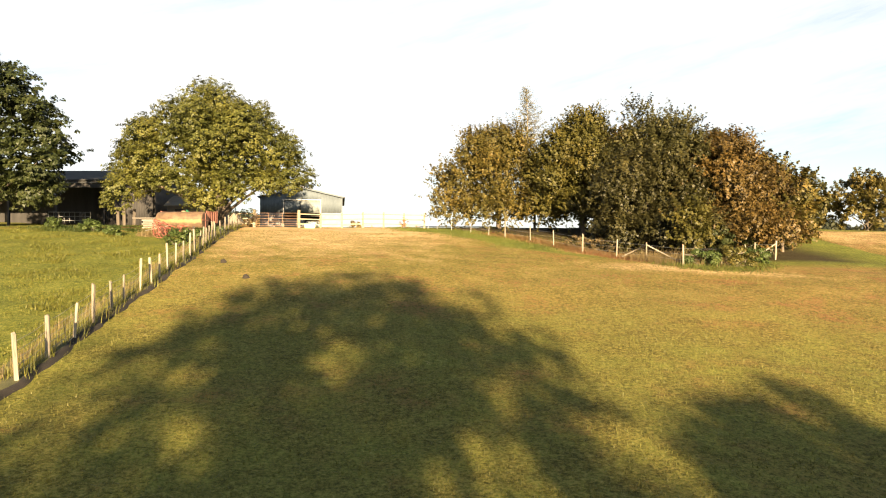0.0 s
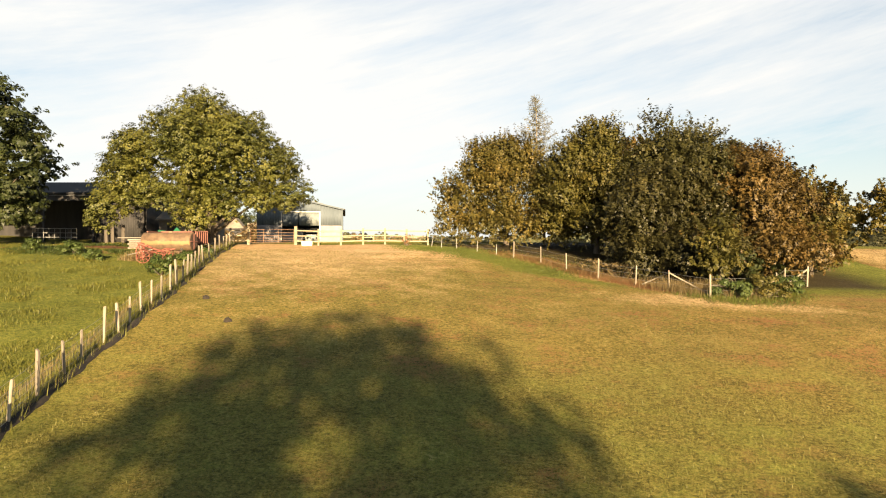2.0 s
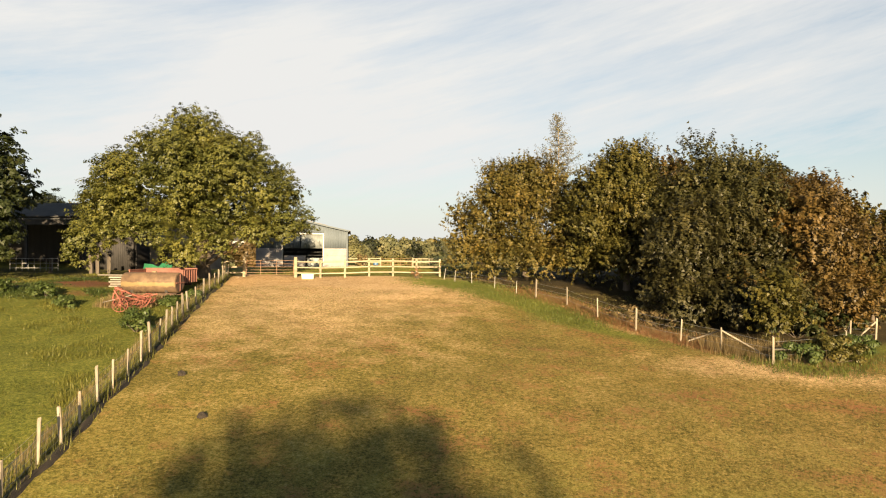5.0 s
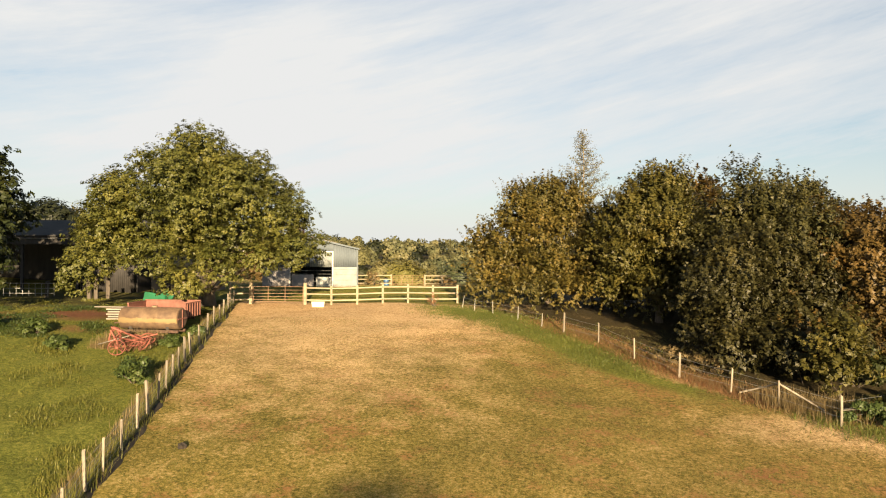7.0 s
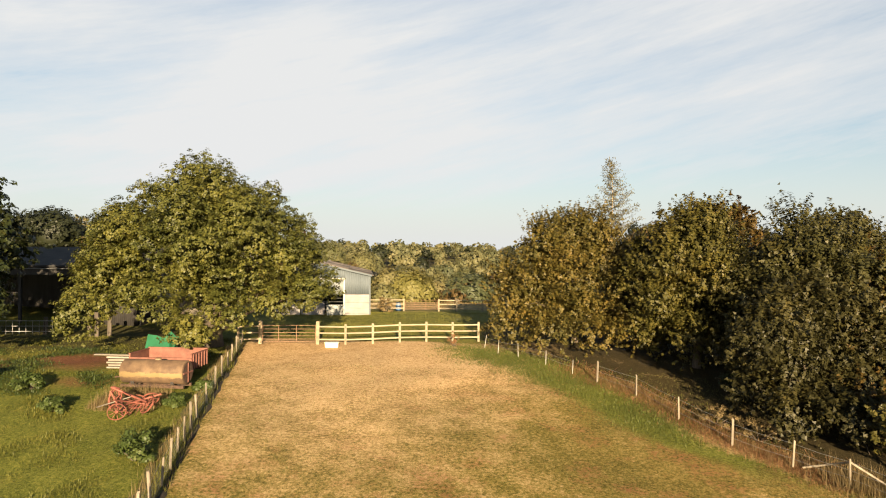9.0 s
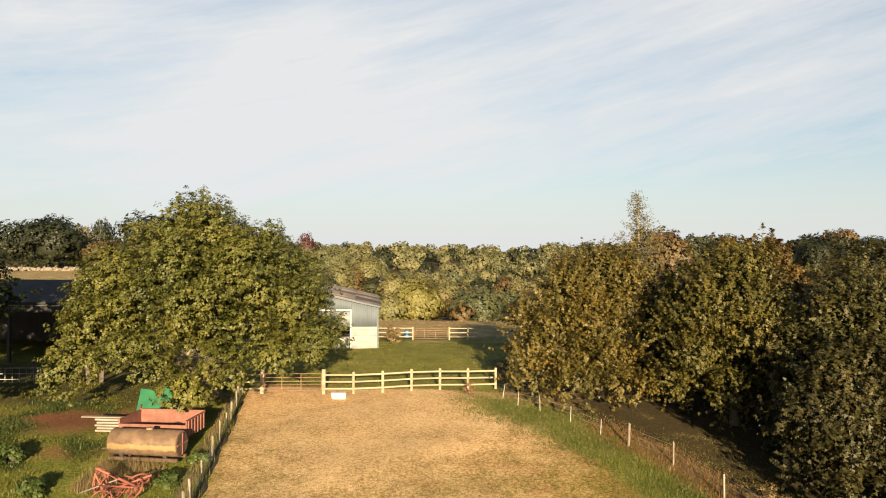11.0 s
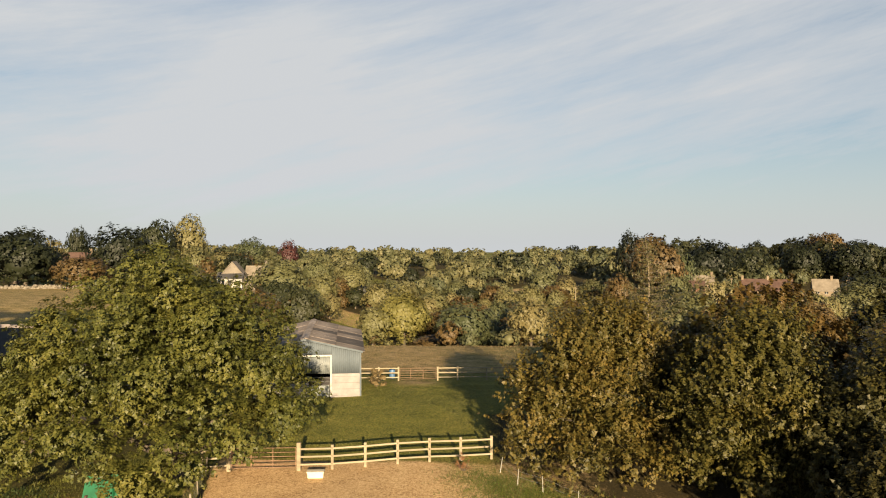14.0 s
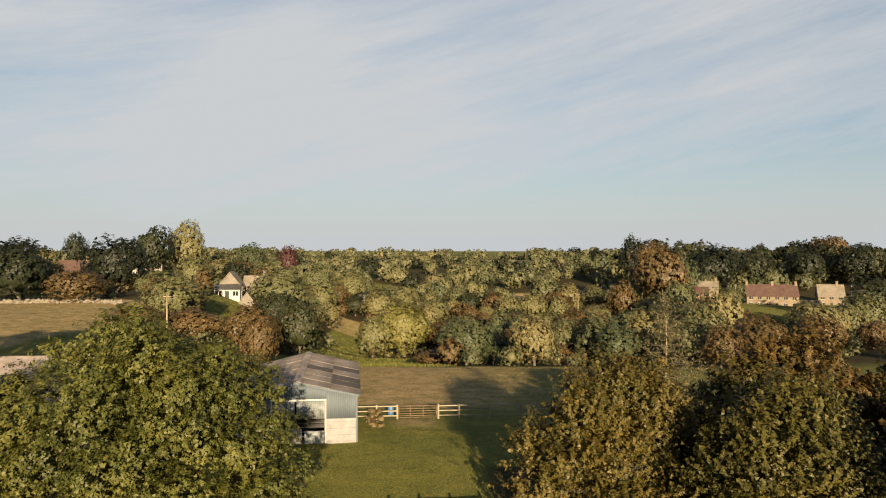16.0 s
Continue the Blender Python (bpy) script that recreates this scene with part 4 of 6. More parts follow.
part("brace", tubed([(20.7, 42.8, gz(20.7, 42.8) + 0.98), (18.5, 41.2, gz(18.5, 41.2) + 0.15)], 0.045, 6), POST_OLD, fence_right)
wires(fence_right, FENCE_R[2:], (0.35, 0.65, 0.95), 0.006)
wires(fence_right, CORNER, (0.35, 0.65, 0.95), 0.006)
part("rail", tubed([(13.0, 37.2, gz(13, 37.2) + 0.62), (15.2, 38.3, gz(15.2, 38.3) + 0.5), (17.4, 39.6, gz(17.4, 39.6) + 0.66)], 0.025, 6), POST_OLD, fence_right, "sagging pale pole")

# low electric fence of thin white stakes before the hornbeam
stakes = thing("electric_fence", pose(0, 0, 0), "thin white stakes with tape leaning in the long grass", "fence")
STAKES = [(-1.3, 58.4), (-0.5, 56.8), (0.7, 55.9), (2.2, 54.4), (3.5, 52.7)]
for i, (x, y) in enumerate(STAKES):
    z = gz(x, y)
    part("stake", tubed([(x, y, z - 0.1), (x + (0.14, 0.05, -0.03, 0.02, 0.04)[i], y, z + 0.85)], 0.018, 6), WHITE_STEEL, stakes)
wires(stakes, STAKES, (0.45, 0.75), 0.006)


def rail_fence(line, h, label, rails=(0.32, 0.74, 1.16), group="post and rail fences"):
    ob = thing("rail_fence", pose(0, 0, 0), label, "fence", group)
    for x, y in line:
        z = gz(x, y)
        part("post", boxed(-0.075, -0.06, -0.3, 0.075, 0.06, h, None, 0.01), RAIL_NEW, ob, m=pose(x, y, z, 0, 0, random.uniform(-3, 3)))
    for (x0, y0), (x1, y1) in zip(line, line[1:]):
        d = Vector((x1 - x0, y1 - y0, gz(x1, y1) - gz(x0, y0)))
        for r in rails:
            m = Matrix.Translation((x0, y0 - 0.085, gz(x0, y0) + r)) @ Matrix.Rotation(math.atan2(d.y, d.x), 4, "Z") @ Matrix.Rotation(-math.atan2(d.z, math.hypot(d.x, d.y)), 4, "Y")
            part("rail", boxed(-0.05, -0.02, -0.048, d.length + 0.05, 0.02, 0.048, None, 0.006), RAIL_NEW, ob, m=m)
    return ob


rail_fence([(-12.2 + 1.76 * i, 58.25 + 0.36 * i) for i in range(7)], 1.34,
           "new pale timber post and rail fence along the bare earth")
rail_fence([(-17.3, 57.75), (-15.9, 57.95)], 1.36, "short new timber rail panel beside the gate")
for x, y in ((-15.9, 57.95), (-12.2, 58.25)):
    gp = thing("gate_post", pose(x, y, gz(x, y)), "thick new timber gate post", "post", "gate posts")
    part("shaft", boxed(-0.11, -0.11, -0.3, 0.11, 0.11, 1.5, None, 0.02), RAIL_NEW, gp)


def field_gate(name, a, b, h, mat, label, bars=6):
    (x0, y0), (x1, y1) = a, b
    ob = thing(name, pose(x0, y0, gz(x0, y0) + 0.14, 0, 0, math.degrees(math.atan2(y1 - y0, x1 - x0))), label, "gate", "field gates")
    w = math.hypot(x1 - x0, y1 - y0)
    for s in np.linspace(0, 1, bars) ** 1.15:
        part("bar", tubed([(0, 0, h * s), (w, 0, h * s)], 0.018, 6), mat, ob)
    for s in (0, 0.3, 0.64, 1):
        part("upright", tubed([(w * s, 0.012, 0), (w * s, 0.012, h)], 0.022, 6), mat, ob)
    return ob


field_gate("field_gate", (-15.75, 57.95), (-12.36, 58.23), 1.05, GATE_RUST, "closed rusty tubular steel field gate")
# far side of the paddock
rail_fence([(-12.4, 84.1), (-10.55, 84.2), (-8.75, 84.35)], 1.28, "timber rail panel behind the barn corner")
rail_fence([(-5.15, 84.7), (-3.3, 84.9)], 1.28, "timber rail panel across the paddock")
rail_fence([(-3.3, 85.0), (-0.6, 85.2), (2.2, 85.4), (5.0, 85.7), (8, 86.0)], 1.2, "shaded timber rail fence along the end of the paddock")
field_gate("field_gate", (-8.62, 84.35), (-5.3, 84.7), 1.0, GATE_RUST, "rusty steel field gate at the end of the paddock")

# ---- trough ----
trough = thing("feed_trough", pose(-11.1, 57.3, gz(-11.1, 57.3), 0, 0, 4), "cream plastic trough on the bare earth by the gate", "trough")
bm = boxed(-0.44, -0.2, 0, 0.44, 0.2, 0.36, None, 0.03)
for v in bm.verts:
    if v.co.z < 0.1:
        v.co.x *= 0.93
        v.co.y *= 0.85
part("body", bm, WHITE_PLASTIC, trough)
part("lip", boxed(-0.46, -0.22, 0.33, 0.46, 0.22, 0.37, None, 0.012), WHITE_PLASTIC, trough)


# ---- tin barn ----
def corrugated(x0, x1, ztop, z0, pitch=0.16, depth=0.02, y=0.0, reach=0.05):
    """A ribbed sheet in the x-z plane; ztop is a function of x."""
    n = int(round((x1 - x0) / pitch)) * 4
    xs = np.linspace(x0, x1, n + 1)
    ys = y - depth * np.clip(np.sin(np.arange(n + 1) * math.pi / 2 - 0.8) * 1.6, -1, 1)
    front = [(x, yy, z) for x, yy in zip(xs, ys) for z in (z0, ztop(x))]
    back = [(x, yy + reach, z) for x, yy in zip(xs, ys) for z in (z0, ztop(x))]
    vs, fs, m = front + back, [], len(front)
    for i in range(n):
        a = 2 * i
        fs += [(a, a + 2, a + 3, a + 1), (m + a + 1, m + a + 3, m + a + 2, m + a), (a + 1, a + 3, m + a + 3, m + a + 1), (a, m + a, m + a + 2, a + 2)]
    fs += [(0, 1, m + 1, m), (2 * n, m + 2 * n, m + 2 * n + 1, 2 * n + 1)]
    return quick_mesh("cladding", vs, fs)


BW, BL, EAVE, RIDGE = 8.8, 14.6, 3.75, 4.75
bx, by = -11.1, 75.7
bz = gz(bx, by) - 0.15
barn = thing("barn", pose(bx, by, bz, 0, 0, 8.4), "small blue-grey tin barn with a ribbed roof and concrete base", "barn")


def gable(x):
    return EAVE + (RIDGE - EAVE) * (1 - abs(x + BW / 2) / (BW / 2))


DOOR0, DOOR1, HEAD, SILL = -6.3, -2.35, 3.35, 1.98
part("cladding", corrugated(DOOR1 + 0.05, -0.04, gable, SILL), CLAD, barn, "blue-grey ribbed steel sheet")
part("cladding", corrugated(-BW + 0.04, DOOR0, gable, SILL), CLAD, barn, "blue-grey ribbed steel sheet")
part("cladding", corrugated(DOOR0, DOOR1 + 0.05, gable, HEAD), CLAD, barn, "blue-grey ribbed steel sheet")
part("hanging_door", corrugated(-4.5, DOOR1 - 0.06, lambda x: HEAD - 0.05, SILL, y=0.03), CLAD_DOOR, barn, "pale ribbed upper door")
part("hanging_door", corrugated(DOOR0 + 0.1, -4.6, lambda x: HEAD - 0.05, SILL, y=0.06), CLAD, barn)
# concrete base in courses
for x0, x1 in ((DOOR1 + 0.06, 0), (-BW, DOOR0)):
    zc = -0.25
    while zc < SILL - 0.02:
        h = min(0.5, SILL - zc)
        part("concrete_panel", boxed(x0, -0.06, zc + 0.004, x1, 0.08, zc + h - 0.004, None, 0.008), BLOCK, barn)
        zc += h
part("door_post", boxed(DOOR1 - 0.06, -0.09, -0.2, DOOR1 + 0.06, 0.05, HEAD + 0.02, None, 0.01), WHITE_STEEL, barn, "white painted steel post")
part("door_post", boxed(DOOR0 - 0.06, -0.09, -0.2, DOOR0 + 0.06, 0.05, HEAD + 0.02, None, 0.01), WHITE_STEEL, barn)
part("door_rail", boxed(DOOR0 - 0.2, -0.10, HEAD, DOOR1 + 0.07, -0.02, HEAD + 0.13, None, 0.01), WHITE_STEEL, barn, "white sliding-door rail")
for z in (0.25, 0.6, 0.95, 1.3, 1.62):
    part("hurdle_bar", tubed([(DOOR0 + 0.1, 0.35, z), (DOOR1 - 0.1, 0.35, z)], 0.022, 6), WIRE, barn)
part("half_door", boxed(DOOR0 + 0.15, 0.10, 0.05, -4.1, 0.15, 1.25, None, 0.01), BLOCK, barn, "pale boarded half door")
part("half_door", boxed(-3.9, 0.12, 0.05, DOOR1 - 0.12, 0.17, 1.05, None, 0.01), CLAD_DOOR, barn, "pale sheet half door")
part("corner_trim", boxed(-0.10, -0.075, 0, 0.03, 0.1, EAVE - 0.06, None, 0.01), CLAD, barn)
# side and back walls
side = Matrix.Translation((0, 0, 0)) @ Matrix.Rotation(math.pi / 2, 4, "Z")
part("side_wall", corrugated(0.1, BL, lambda x: EAVE - 0.05, SILL), CLAD, barn, m=side)
part("side_wall", corrugated(0.1, BL, lambda x: EAVE - 0.05, SILL), CLAD, barn, m=Matrix.Translation((-BW + 0.05, 0, 0)) @ side)
part("side_base", boxed(-0.08, 0.09, -0.4, 0.04, BL, SILL, None, 0.01), BLOCK, barn)
part("side_base", boxed(-BW - 0.04, 0.09, -0.4, -BW + 0.08, BL, SILL, None, 0.01), BLOCK, barn)
part("back_wall", corrugated(-BW, 0, gable, -0.6, y=BL), CLAD, barn)
part("floor_slab", boxed(-BW + 0.1, 0.1, -0.4, -0.1, BL - 0.1, 0.02), BLOCK, barn)
part("ramp", boxed(-3.6, -1.7, -0.35, -2.3, -0.1, 0.05, None, 0.02), BLOCK, barn, "pale concrete ramp")
# ribbed roof sheets laid in bays, lapping
slope = math.atan2(RIDGE - EAVE, BW / 2)
run = math.hypot(BW / 2, RIDGE - EAVE) + 0.18


def roof_sheet(width, length, pitch=0.2):
    n = int(width / pitch) * 2
    xs = np.linspace(0, width, n + 1)
    zz = 0.028 * np.cos(np.arange(n + 1) * math.pi)
    top = [(x, y, z) for x, z in zip(xs, zz) for y in (0, length)]
    low = [(x, y, z - 0.025) for x, z in zip(xs, zz) for y in (0, length)]
    vs, fs, m = top + low, [], 2 * (n + 1)
    for i in range(n):
        a0 = 2 * i
        fs += [(a0, a0 + 2, a0 + 3, a0 + 1), (m + a0 + 1, m + a0 + 3, m + a0 + 2, m + a0), (a0, m + a0, m + a0 + 2, a0 + 2), (a0 + 1, a0 + 3, m + a0 + 3, m + a0 + 1)]
    fs += [(0, 1, m + 1, m), (2 * n, m + 2 * n, m + 2 * n + 1, 2 * n + 1)]
    return quick_mesh("roof_sheet", vs, fs)


sheet = roof_sheet(BL / 7 + 0.12, run / 2 + 0.1)
for sgn in (1, -1):
    for bay in range(7):
        for row in range(2):
            dark = (bay in (1, 2, 4) and row == 1) or (bay == 3 and row == 0 and sgn > 0)
            y0 = -0.25 + bay * (BL + 0.3) / 7
            m = (Matrix.Translation((-BW / 2, y0, RIDGE + 0.02)) @ Matrix.Rotation(slope * sgn, 4, "Y")
                 @ Matrix.Translation((sgn * (0.02 + row * run / 2), 0, 0.03 * (1 - row) + 0.006 * (bay % 2))) @ Matrix.Rotation(math.pi / 2, 4, "Z"))
            if sgn > 0:
                m = m @ Matrix.Translation((0, -run / 2 - 0.1, 0))
            me = sheet.copy()
            me.materials.append(ROOF_LIGHT if dark else ROOF_CEMENT)
            part("roof_sheet", me, None, barn, "dirty translucent roof light" if dark else "", m=m)
for bay in range(7):
    y0 = -0.28 + bay * (BL + 0.36) / 7
    part("ridge_cap", prism(bmesh.new(), [(-BW / 2 - 0.3, RIDGE + 0.02), (-BW / 2, RIDGE + 0.10), (-BW / 2 + 0.3, RIDGE + 0.02), (-BW / 2 + 0.3, RIDGE + 0.05), (-BW / 2, RIDGE + 0.15), (-BW / 2 - 0.3, RIDGE + 0.05)], y0, y0 + 2.1), ROOF_CEMENT, barn)
for sgn in (1, -1):
    e0 = -BW / 2 + sgn * (BW / 2 + 0.15)
    part("barge_board", prism(bmesh.new(), [(-BW / 2, RIDGE - 0.10), (-BW / 2, RIDGE + 0.05), (e0, EAVE + 0.02), (e0, EAVE - 0.13)], -0.3, -0.26), CLAD, barn)


# ---- black open shed behind the oaks ----
shed = thing("open_shed", pose(-38.0, 66.0, gz(-38, 66)), "long black timber shed with open bays and a low dark roof", "shed")
for i in range(6):
    part("post", boxed(-13 + i * 4.6, -0.1, -0.3, -12.8 + i * 4.6, 0.1, 4.2), BLACK_SHED, shed)
part("back_wall", boxed(-13.2, 8.9, -0.5, 10.4, 9.0, 4.6), BLACK_SHED, shed)
part("side_wall", boxed(-13.3, 0, -0.5, -13.2, 9, 4.6), BLACK_SHED, shed)
part("side_wall", boxed(10.3, 0, -0.5, 10.4, 9, 4.4), BLACK_SHED, shed)
part("fascia", boxed(-13.4, -0.25, 3.7, 10.5, -0.15, 4.35, None, 0.01), BLACK_SHED, shed)
part("gutter", tubed([(-13.4, -0.33, 4.2), (10.5, -0.33, 4.2)], 0.05, 6), SHED_SHEET, shed)
part("roof", prism(bmesh.new(), [(-0.5, 4.35), (4.6, 5.75), (9.4, 4.5), (9.4, 4.6), (4.6, 5.87), (-0.5, 4.46)], -13.5, 10.6, Matrix.Rotation(math.pi / 2, 4, "Z") @ Matrix.Diagonal((1, -1, 1, 1))), SHED_ROOF, shed, "dark sheet roof")
me = corrugated(0, 4.4, lambda x: 3.5, -0.3)
part("sheet_wall", me, BLACK_SHED, shed, "dark ribbed sheet wall", m=Matrix.Translation((5.8, -0.2, 0)))

store = thing("stone_store", pose(-24.3, 66.5, gz(-24.3, 66.5)), "low pale stone store under the oak", "shed")
part("wall", boxed(-2.4, 0, -0.4, 2.4, 4, 2.1, None, 0.02), STONE_PALE, store)
part("roof", prism(bmesh.new(), [(-0.3, 2.1), (2, 3.1), (4.3, 2.1), (4.3, 2.2), (2, 3.25), (-0.3, 2.2)], -2.6, 2.6, Matrix.Rotation(math.pi / 2, 4, "Z") @ Matrix.Diagonal((1, -1, 1, 1))), ROOF_STONE, store)
part("door", boxed(-1.6, -0.03, 0, -0.8, 0.02, 1.85), BLACK_SHED, store)


# ---- old machinery by the fence ----
def wheel(parent, m, radius, width, rim_mat, spokes=8, tyre=True):
    w = part("wheel", tubed([(0, -width * 0.6, 0), (0, width * 0.6, 0)], radius * 0.16, 10), rim_mat, parent, m=m)
    bm = bmesh.new()
    n = 20
    prof = [(radius, -width / 2), (radius, width / 2), (radius * (0.86 if tyre else 0.93), width / 2), (radius * (0.86 if tyre else 0.93), -width / 2)]
    rings = [[bm.verts.new((r * math.cos(2 * math.pi * i / n), y, r * math.sin(2 * math.pi * i / n))) for r, y in prof] for i in range(n)]
    for i in range(n):
        for k in range(4):
            bm.faces.new((rings[i][k], rings[i][(k + 1) % 4], rings[(i + 1) % n][(k + 1) % 4], rings[(i + 1) % n][k]))
    part("tyre" if tyre else "rim", bm, RUBBER if tyre else rim_mat, w)
    bm = bmesh.new()
    for i in range(spokes):
        an = 2 * math.pi * i / spokes
        tube(bm, [(0.1 * radius * math.cos(an), 0, 0.1 * radius * math.sin(an)), (0.88 * radius * math.cos(an), 0, 0.94 * radius * math.sin(an))], 0.012, 5)
    part("spokes", bm, rim_mat, w)
    return w


tx, ty = -18.05, 49.0
trailer = thing("tipping_trailer", pose(tx, ty, gz(tx, ty), 0, 0, -3), "rusty faded red tipping trailer with an open box", "trailer")
FLOOR, TOP = 0.60, 1.34
HX, HY = 1.62, 0.98
part("floor", boxed(-HX, -HY, FLOOR - 0.08, HX, HY, FLOOR, None, 0.01), RUST_DARK, trailer, "dark rusted floor")


def ribbed_side(x0, x1, ribs, tilt=0.06):
    bm = boxed(x0, -0.03, FLOOR, x1, 0.03, TOP, None, 0.008)
    box(bm, x0 - 0.02, -0.05, TOP - 0.07, x1 + 0.02, 0.05, TOP, None, 0.008)
    for i in range(ribs):
        x = x0 + (x1 - x0) * (i + 0.5) / ribs
        box(bm, x - 0.035, -0.075, FLOOR - 0.05, x + 0.035, -0.028, TOP - 0.03, None, 0.006)
    return bm


part("front_board", ribbed_side(-HX, HX, 0), RUST_RED, trailer, m=Matrix.Translation((0, -HY, -0.2)))
part("tail_board", ribbed_side(-HX, HX, 5), RUST_RED, trailer, m=Matrix.Translation((0, HY, 0.05)) @ Matrix.Rotation(math.pi, 4, "Z"))
part("side_board", ribbed_side(-HY, HY, 6), RUST_RED, trailer, m=Matrix.Translation((HX, 0, 0)) @ Matrix.Rotation(math.pi / 2, 4, "Z"))
part("side_board", ribbed_side(-HY, HY, 6), RUST_RED, trailer, m=Matrix.Translation((-HX, 0, 0)) @ Matrix.Rotation(-math.pi / 2, 4, "Z"))
part("chassis", box(boxed(-1.5, -0.55, 0.36, 1.5, -0.42, 0.54), -1.5, 0.42, 0.36, 1.5, 0.55, 0.54), RUST_DARK, trailer)
part("drawbar", tubed([(-1.5, 0, 0.45), (-2.5, 0, 0.3)], 0.06, 6), RUST_RED, trailer)
part("axle", tubed([(0.3, -0.8, 0.4), (0.3, 0.8, 0.4)], 0.06, 8), RUST_DARK, trailer)
for sy in (-0.85, 0.85):
    wheel(trailer, Matrix.Translation((0.3, sy, 0.4)), 0.4, 0.2, RUST_DARK, 0)

dx, dy = -17.8, 46.9
drum = thing("field_roller", pose(dx, dy, gz(dx, dy), 0, 0, -5), "rusty yellow cylindrical tank on an old wheeled frame", "tank")
R0, L0, ZC = 0.60, 1.62, 0.80
bm = bmesh.new()
n = 28
prof = [(-L0, R0 * 0.90), (-L0 + 0.04, R0), (-0.5, R0), (-0.47, R0 + 0.012), (-0.43, R0), (0.45, R0), (0.48, R0 + 0.012), (0.52, R0), (L0 - 0.04, R0), (L0, R0 * 0.90)]
rings = [[bm.verts.new((x, r * math.sin(2 * math.pi * i / n), ZC + r * 0.97 * math.cos(2 * math.pi * i / n))) for i in range(n)] for x, r in prof]
for r0, r1 in zip(rings, rings[1:]):
    for i in range(n):
        bm.faces.new((r0[i], r0[(i + 1) % n], r1[(i + 1) % n], r1[i])).smooth = True
bm.faces.new(rings[0])
bm.faces.new(rings[-1][::-1])
bmesh.ops.recalc_face_normals(bm, faces=bm.faces)
tank = part("tank", bm, TANK, drum, "rust-streaked yellow steel tank")
part("end_plate", tubed([(L0, 0, ZC), (L0 + 0.02, 0, ZC)], R0 * 0.84, 20), RUST_DARK, tank, "dark rusted end")
part("end_rib", boxed(L0 + 0.02, -0.04, ZC - R0 * 0.8, L0 + 0.06, 0.04, ZC + R0 * 0.8, None, 0.01), RUST_RED, tank)
part("end_rib", boxed(L0 + 0.02, -R0 * 0.8, ZC - 0.04, L0 + 0.055, R0 * 0.8, ZC + 0.04, None, 0.01), RUST_RED, tank)
part("filler_cap", tubed([(0.1, 0, ZC + R0 - 0.02), (0.1, 0, ZC + R0 + 0.06)], 0.15, 12), TANK_TOP, tank)
part("cradle", box(boxed(-L0, -0.45, ZC - R0 - 0.12, L0, -0.33, ZC - R0 + 0.02), -L0, 0.33, ZC - R0 - 0.12, L0, 0.45, ZC - R0 + 0.02), RUST_DARK, drum)
part("axle", tubed([(-1.15, 0, 0.42), (1.15, 0, 0.42)], 0.05, 8), RUST_DARK, drum)
for sx in (-0.85, 0.85):
    part("strut", boxed(sx - 0.05, -0.05, 0.1, sx + 0.05, 0.05, ZC - R0 + 0.05, None, 0.01), RUST_DARK, drum)
    wheel(drum, Matrix.Translation((sx * 1.2, 0, 0.42)) @ Matrix.Rotation(math.pi / 2, 4, "Z"), 0.42, 0.16, RUST_DARK, 0)
part("drawbar", tubed([(-1.9, -0.4, 0.55), (-0.4, -0.35, 0.75)], 0.04, 6), RUST_DARK, drum)

hx_, hy_ = -17.2, 43.3
rake = thing("hay_rake", pose(hx_, hy_, gz(hx_, hy_), 0, 0, 8) @ Matrix.Scale(1.12, 4), "small orange-red hay rake with spoked wheels in long grass", "farm machine")
part("beam", tubed([(-0.95, 0.35, 1.05), (0.55, -0.15, 0.55)], 0.05, 6), RED_FRAME, rake)
part("beam", tubed([(-0.75, 0.55, 0.9), (-0.1, -0.75, 0.4)], 0.04, 6), RED_FRAME, rake)
part("beam", tubed([(0.95, 0.35, 0.75), (-0.2, -0.35, 0.5)], 0.04, 6), RED_FRAME, rake)
part("arch", tubed([(-0.95, 0.3, 0.2), (-1.0, 0.32, 0.75), (-0.85, 0.34, 1.08), (-0.6, 0.3, 1.0)], 0.035, 6), RED_FRAME, rake)
part("arch", tubed([(-0.55, -0.1, 0.15), (-0.6, -0.1, 0.7), (-0.35, -0.1, 0.95), (-0.1, -0.1, 0.8)], 0.03, 6), RED_FRAME, rake)
part("hitch_pole", tubed([(-1.25, -0.35, 0.42), (-0.1, 0.1, 0.72)], 0.022, 6), WHITE_WOOD, rake, "pale yellow hitch pole")
for dx, dy, dz, r, tx_, tz_ in ((-0.35, -0.8, 0.34, 0.34, 14, 24), (0.55, -0.1, 0.44, 0.36, -34, -48), (0.45, 0.6, 0.5, 0.36, 38, 30), (-0.8, 0.35, 0.6, 0.38, 8, 70), (0.05, 0.2, 0.5, 0.34, -52, 10)):
    wheel(rake, Matrix.Translation((dx, dy, dz)) @ pose(0, 0, 0, tx_, 0, tz_), r, 0.05, RED_FRAME, 9, False)
part("beam", tubed([(-0.9, 0.1, 0.95), (-0.2, -0.5, 0.12)], 0.035, 6), RED_FRAME, rake)
part("beam", tubed([(-0.5, -0.6, 0.75), (0.7, 0.2, 0.35)], 0.03, 6), RED_FRAME, rake)
for i in range(9):
    an = i * 0.62
    part("tine", tubed([(0.1 * i - 0.35, -0.15, 0.5), (0.1 * i - 0.35 + 0.3 * math.cos(an), -0.35 + 0.25 * math.sin(an), 0.12)], 0.012, 5), RED_FRAME, rake)

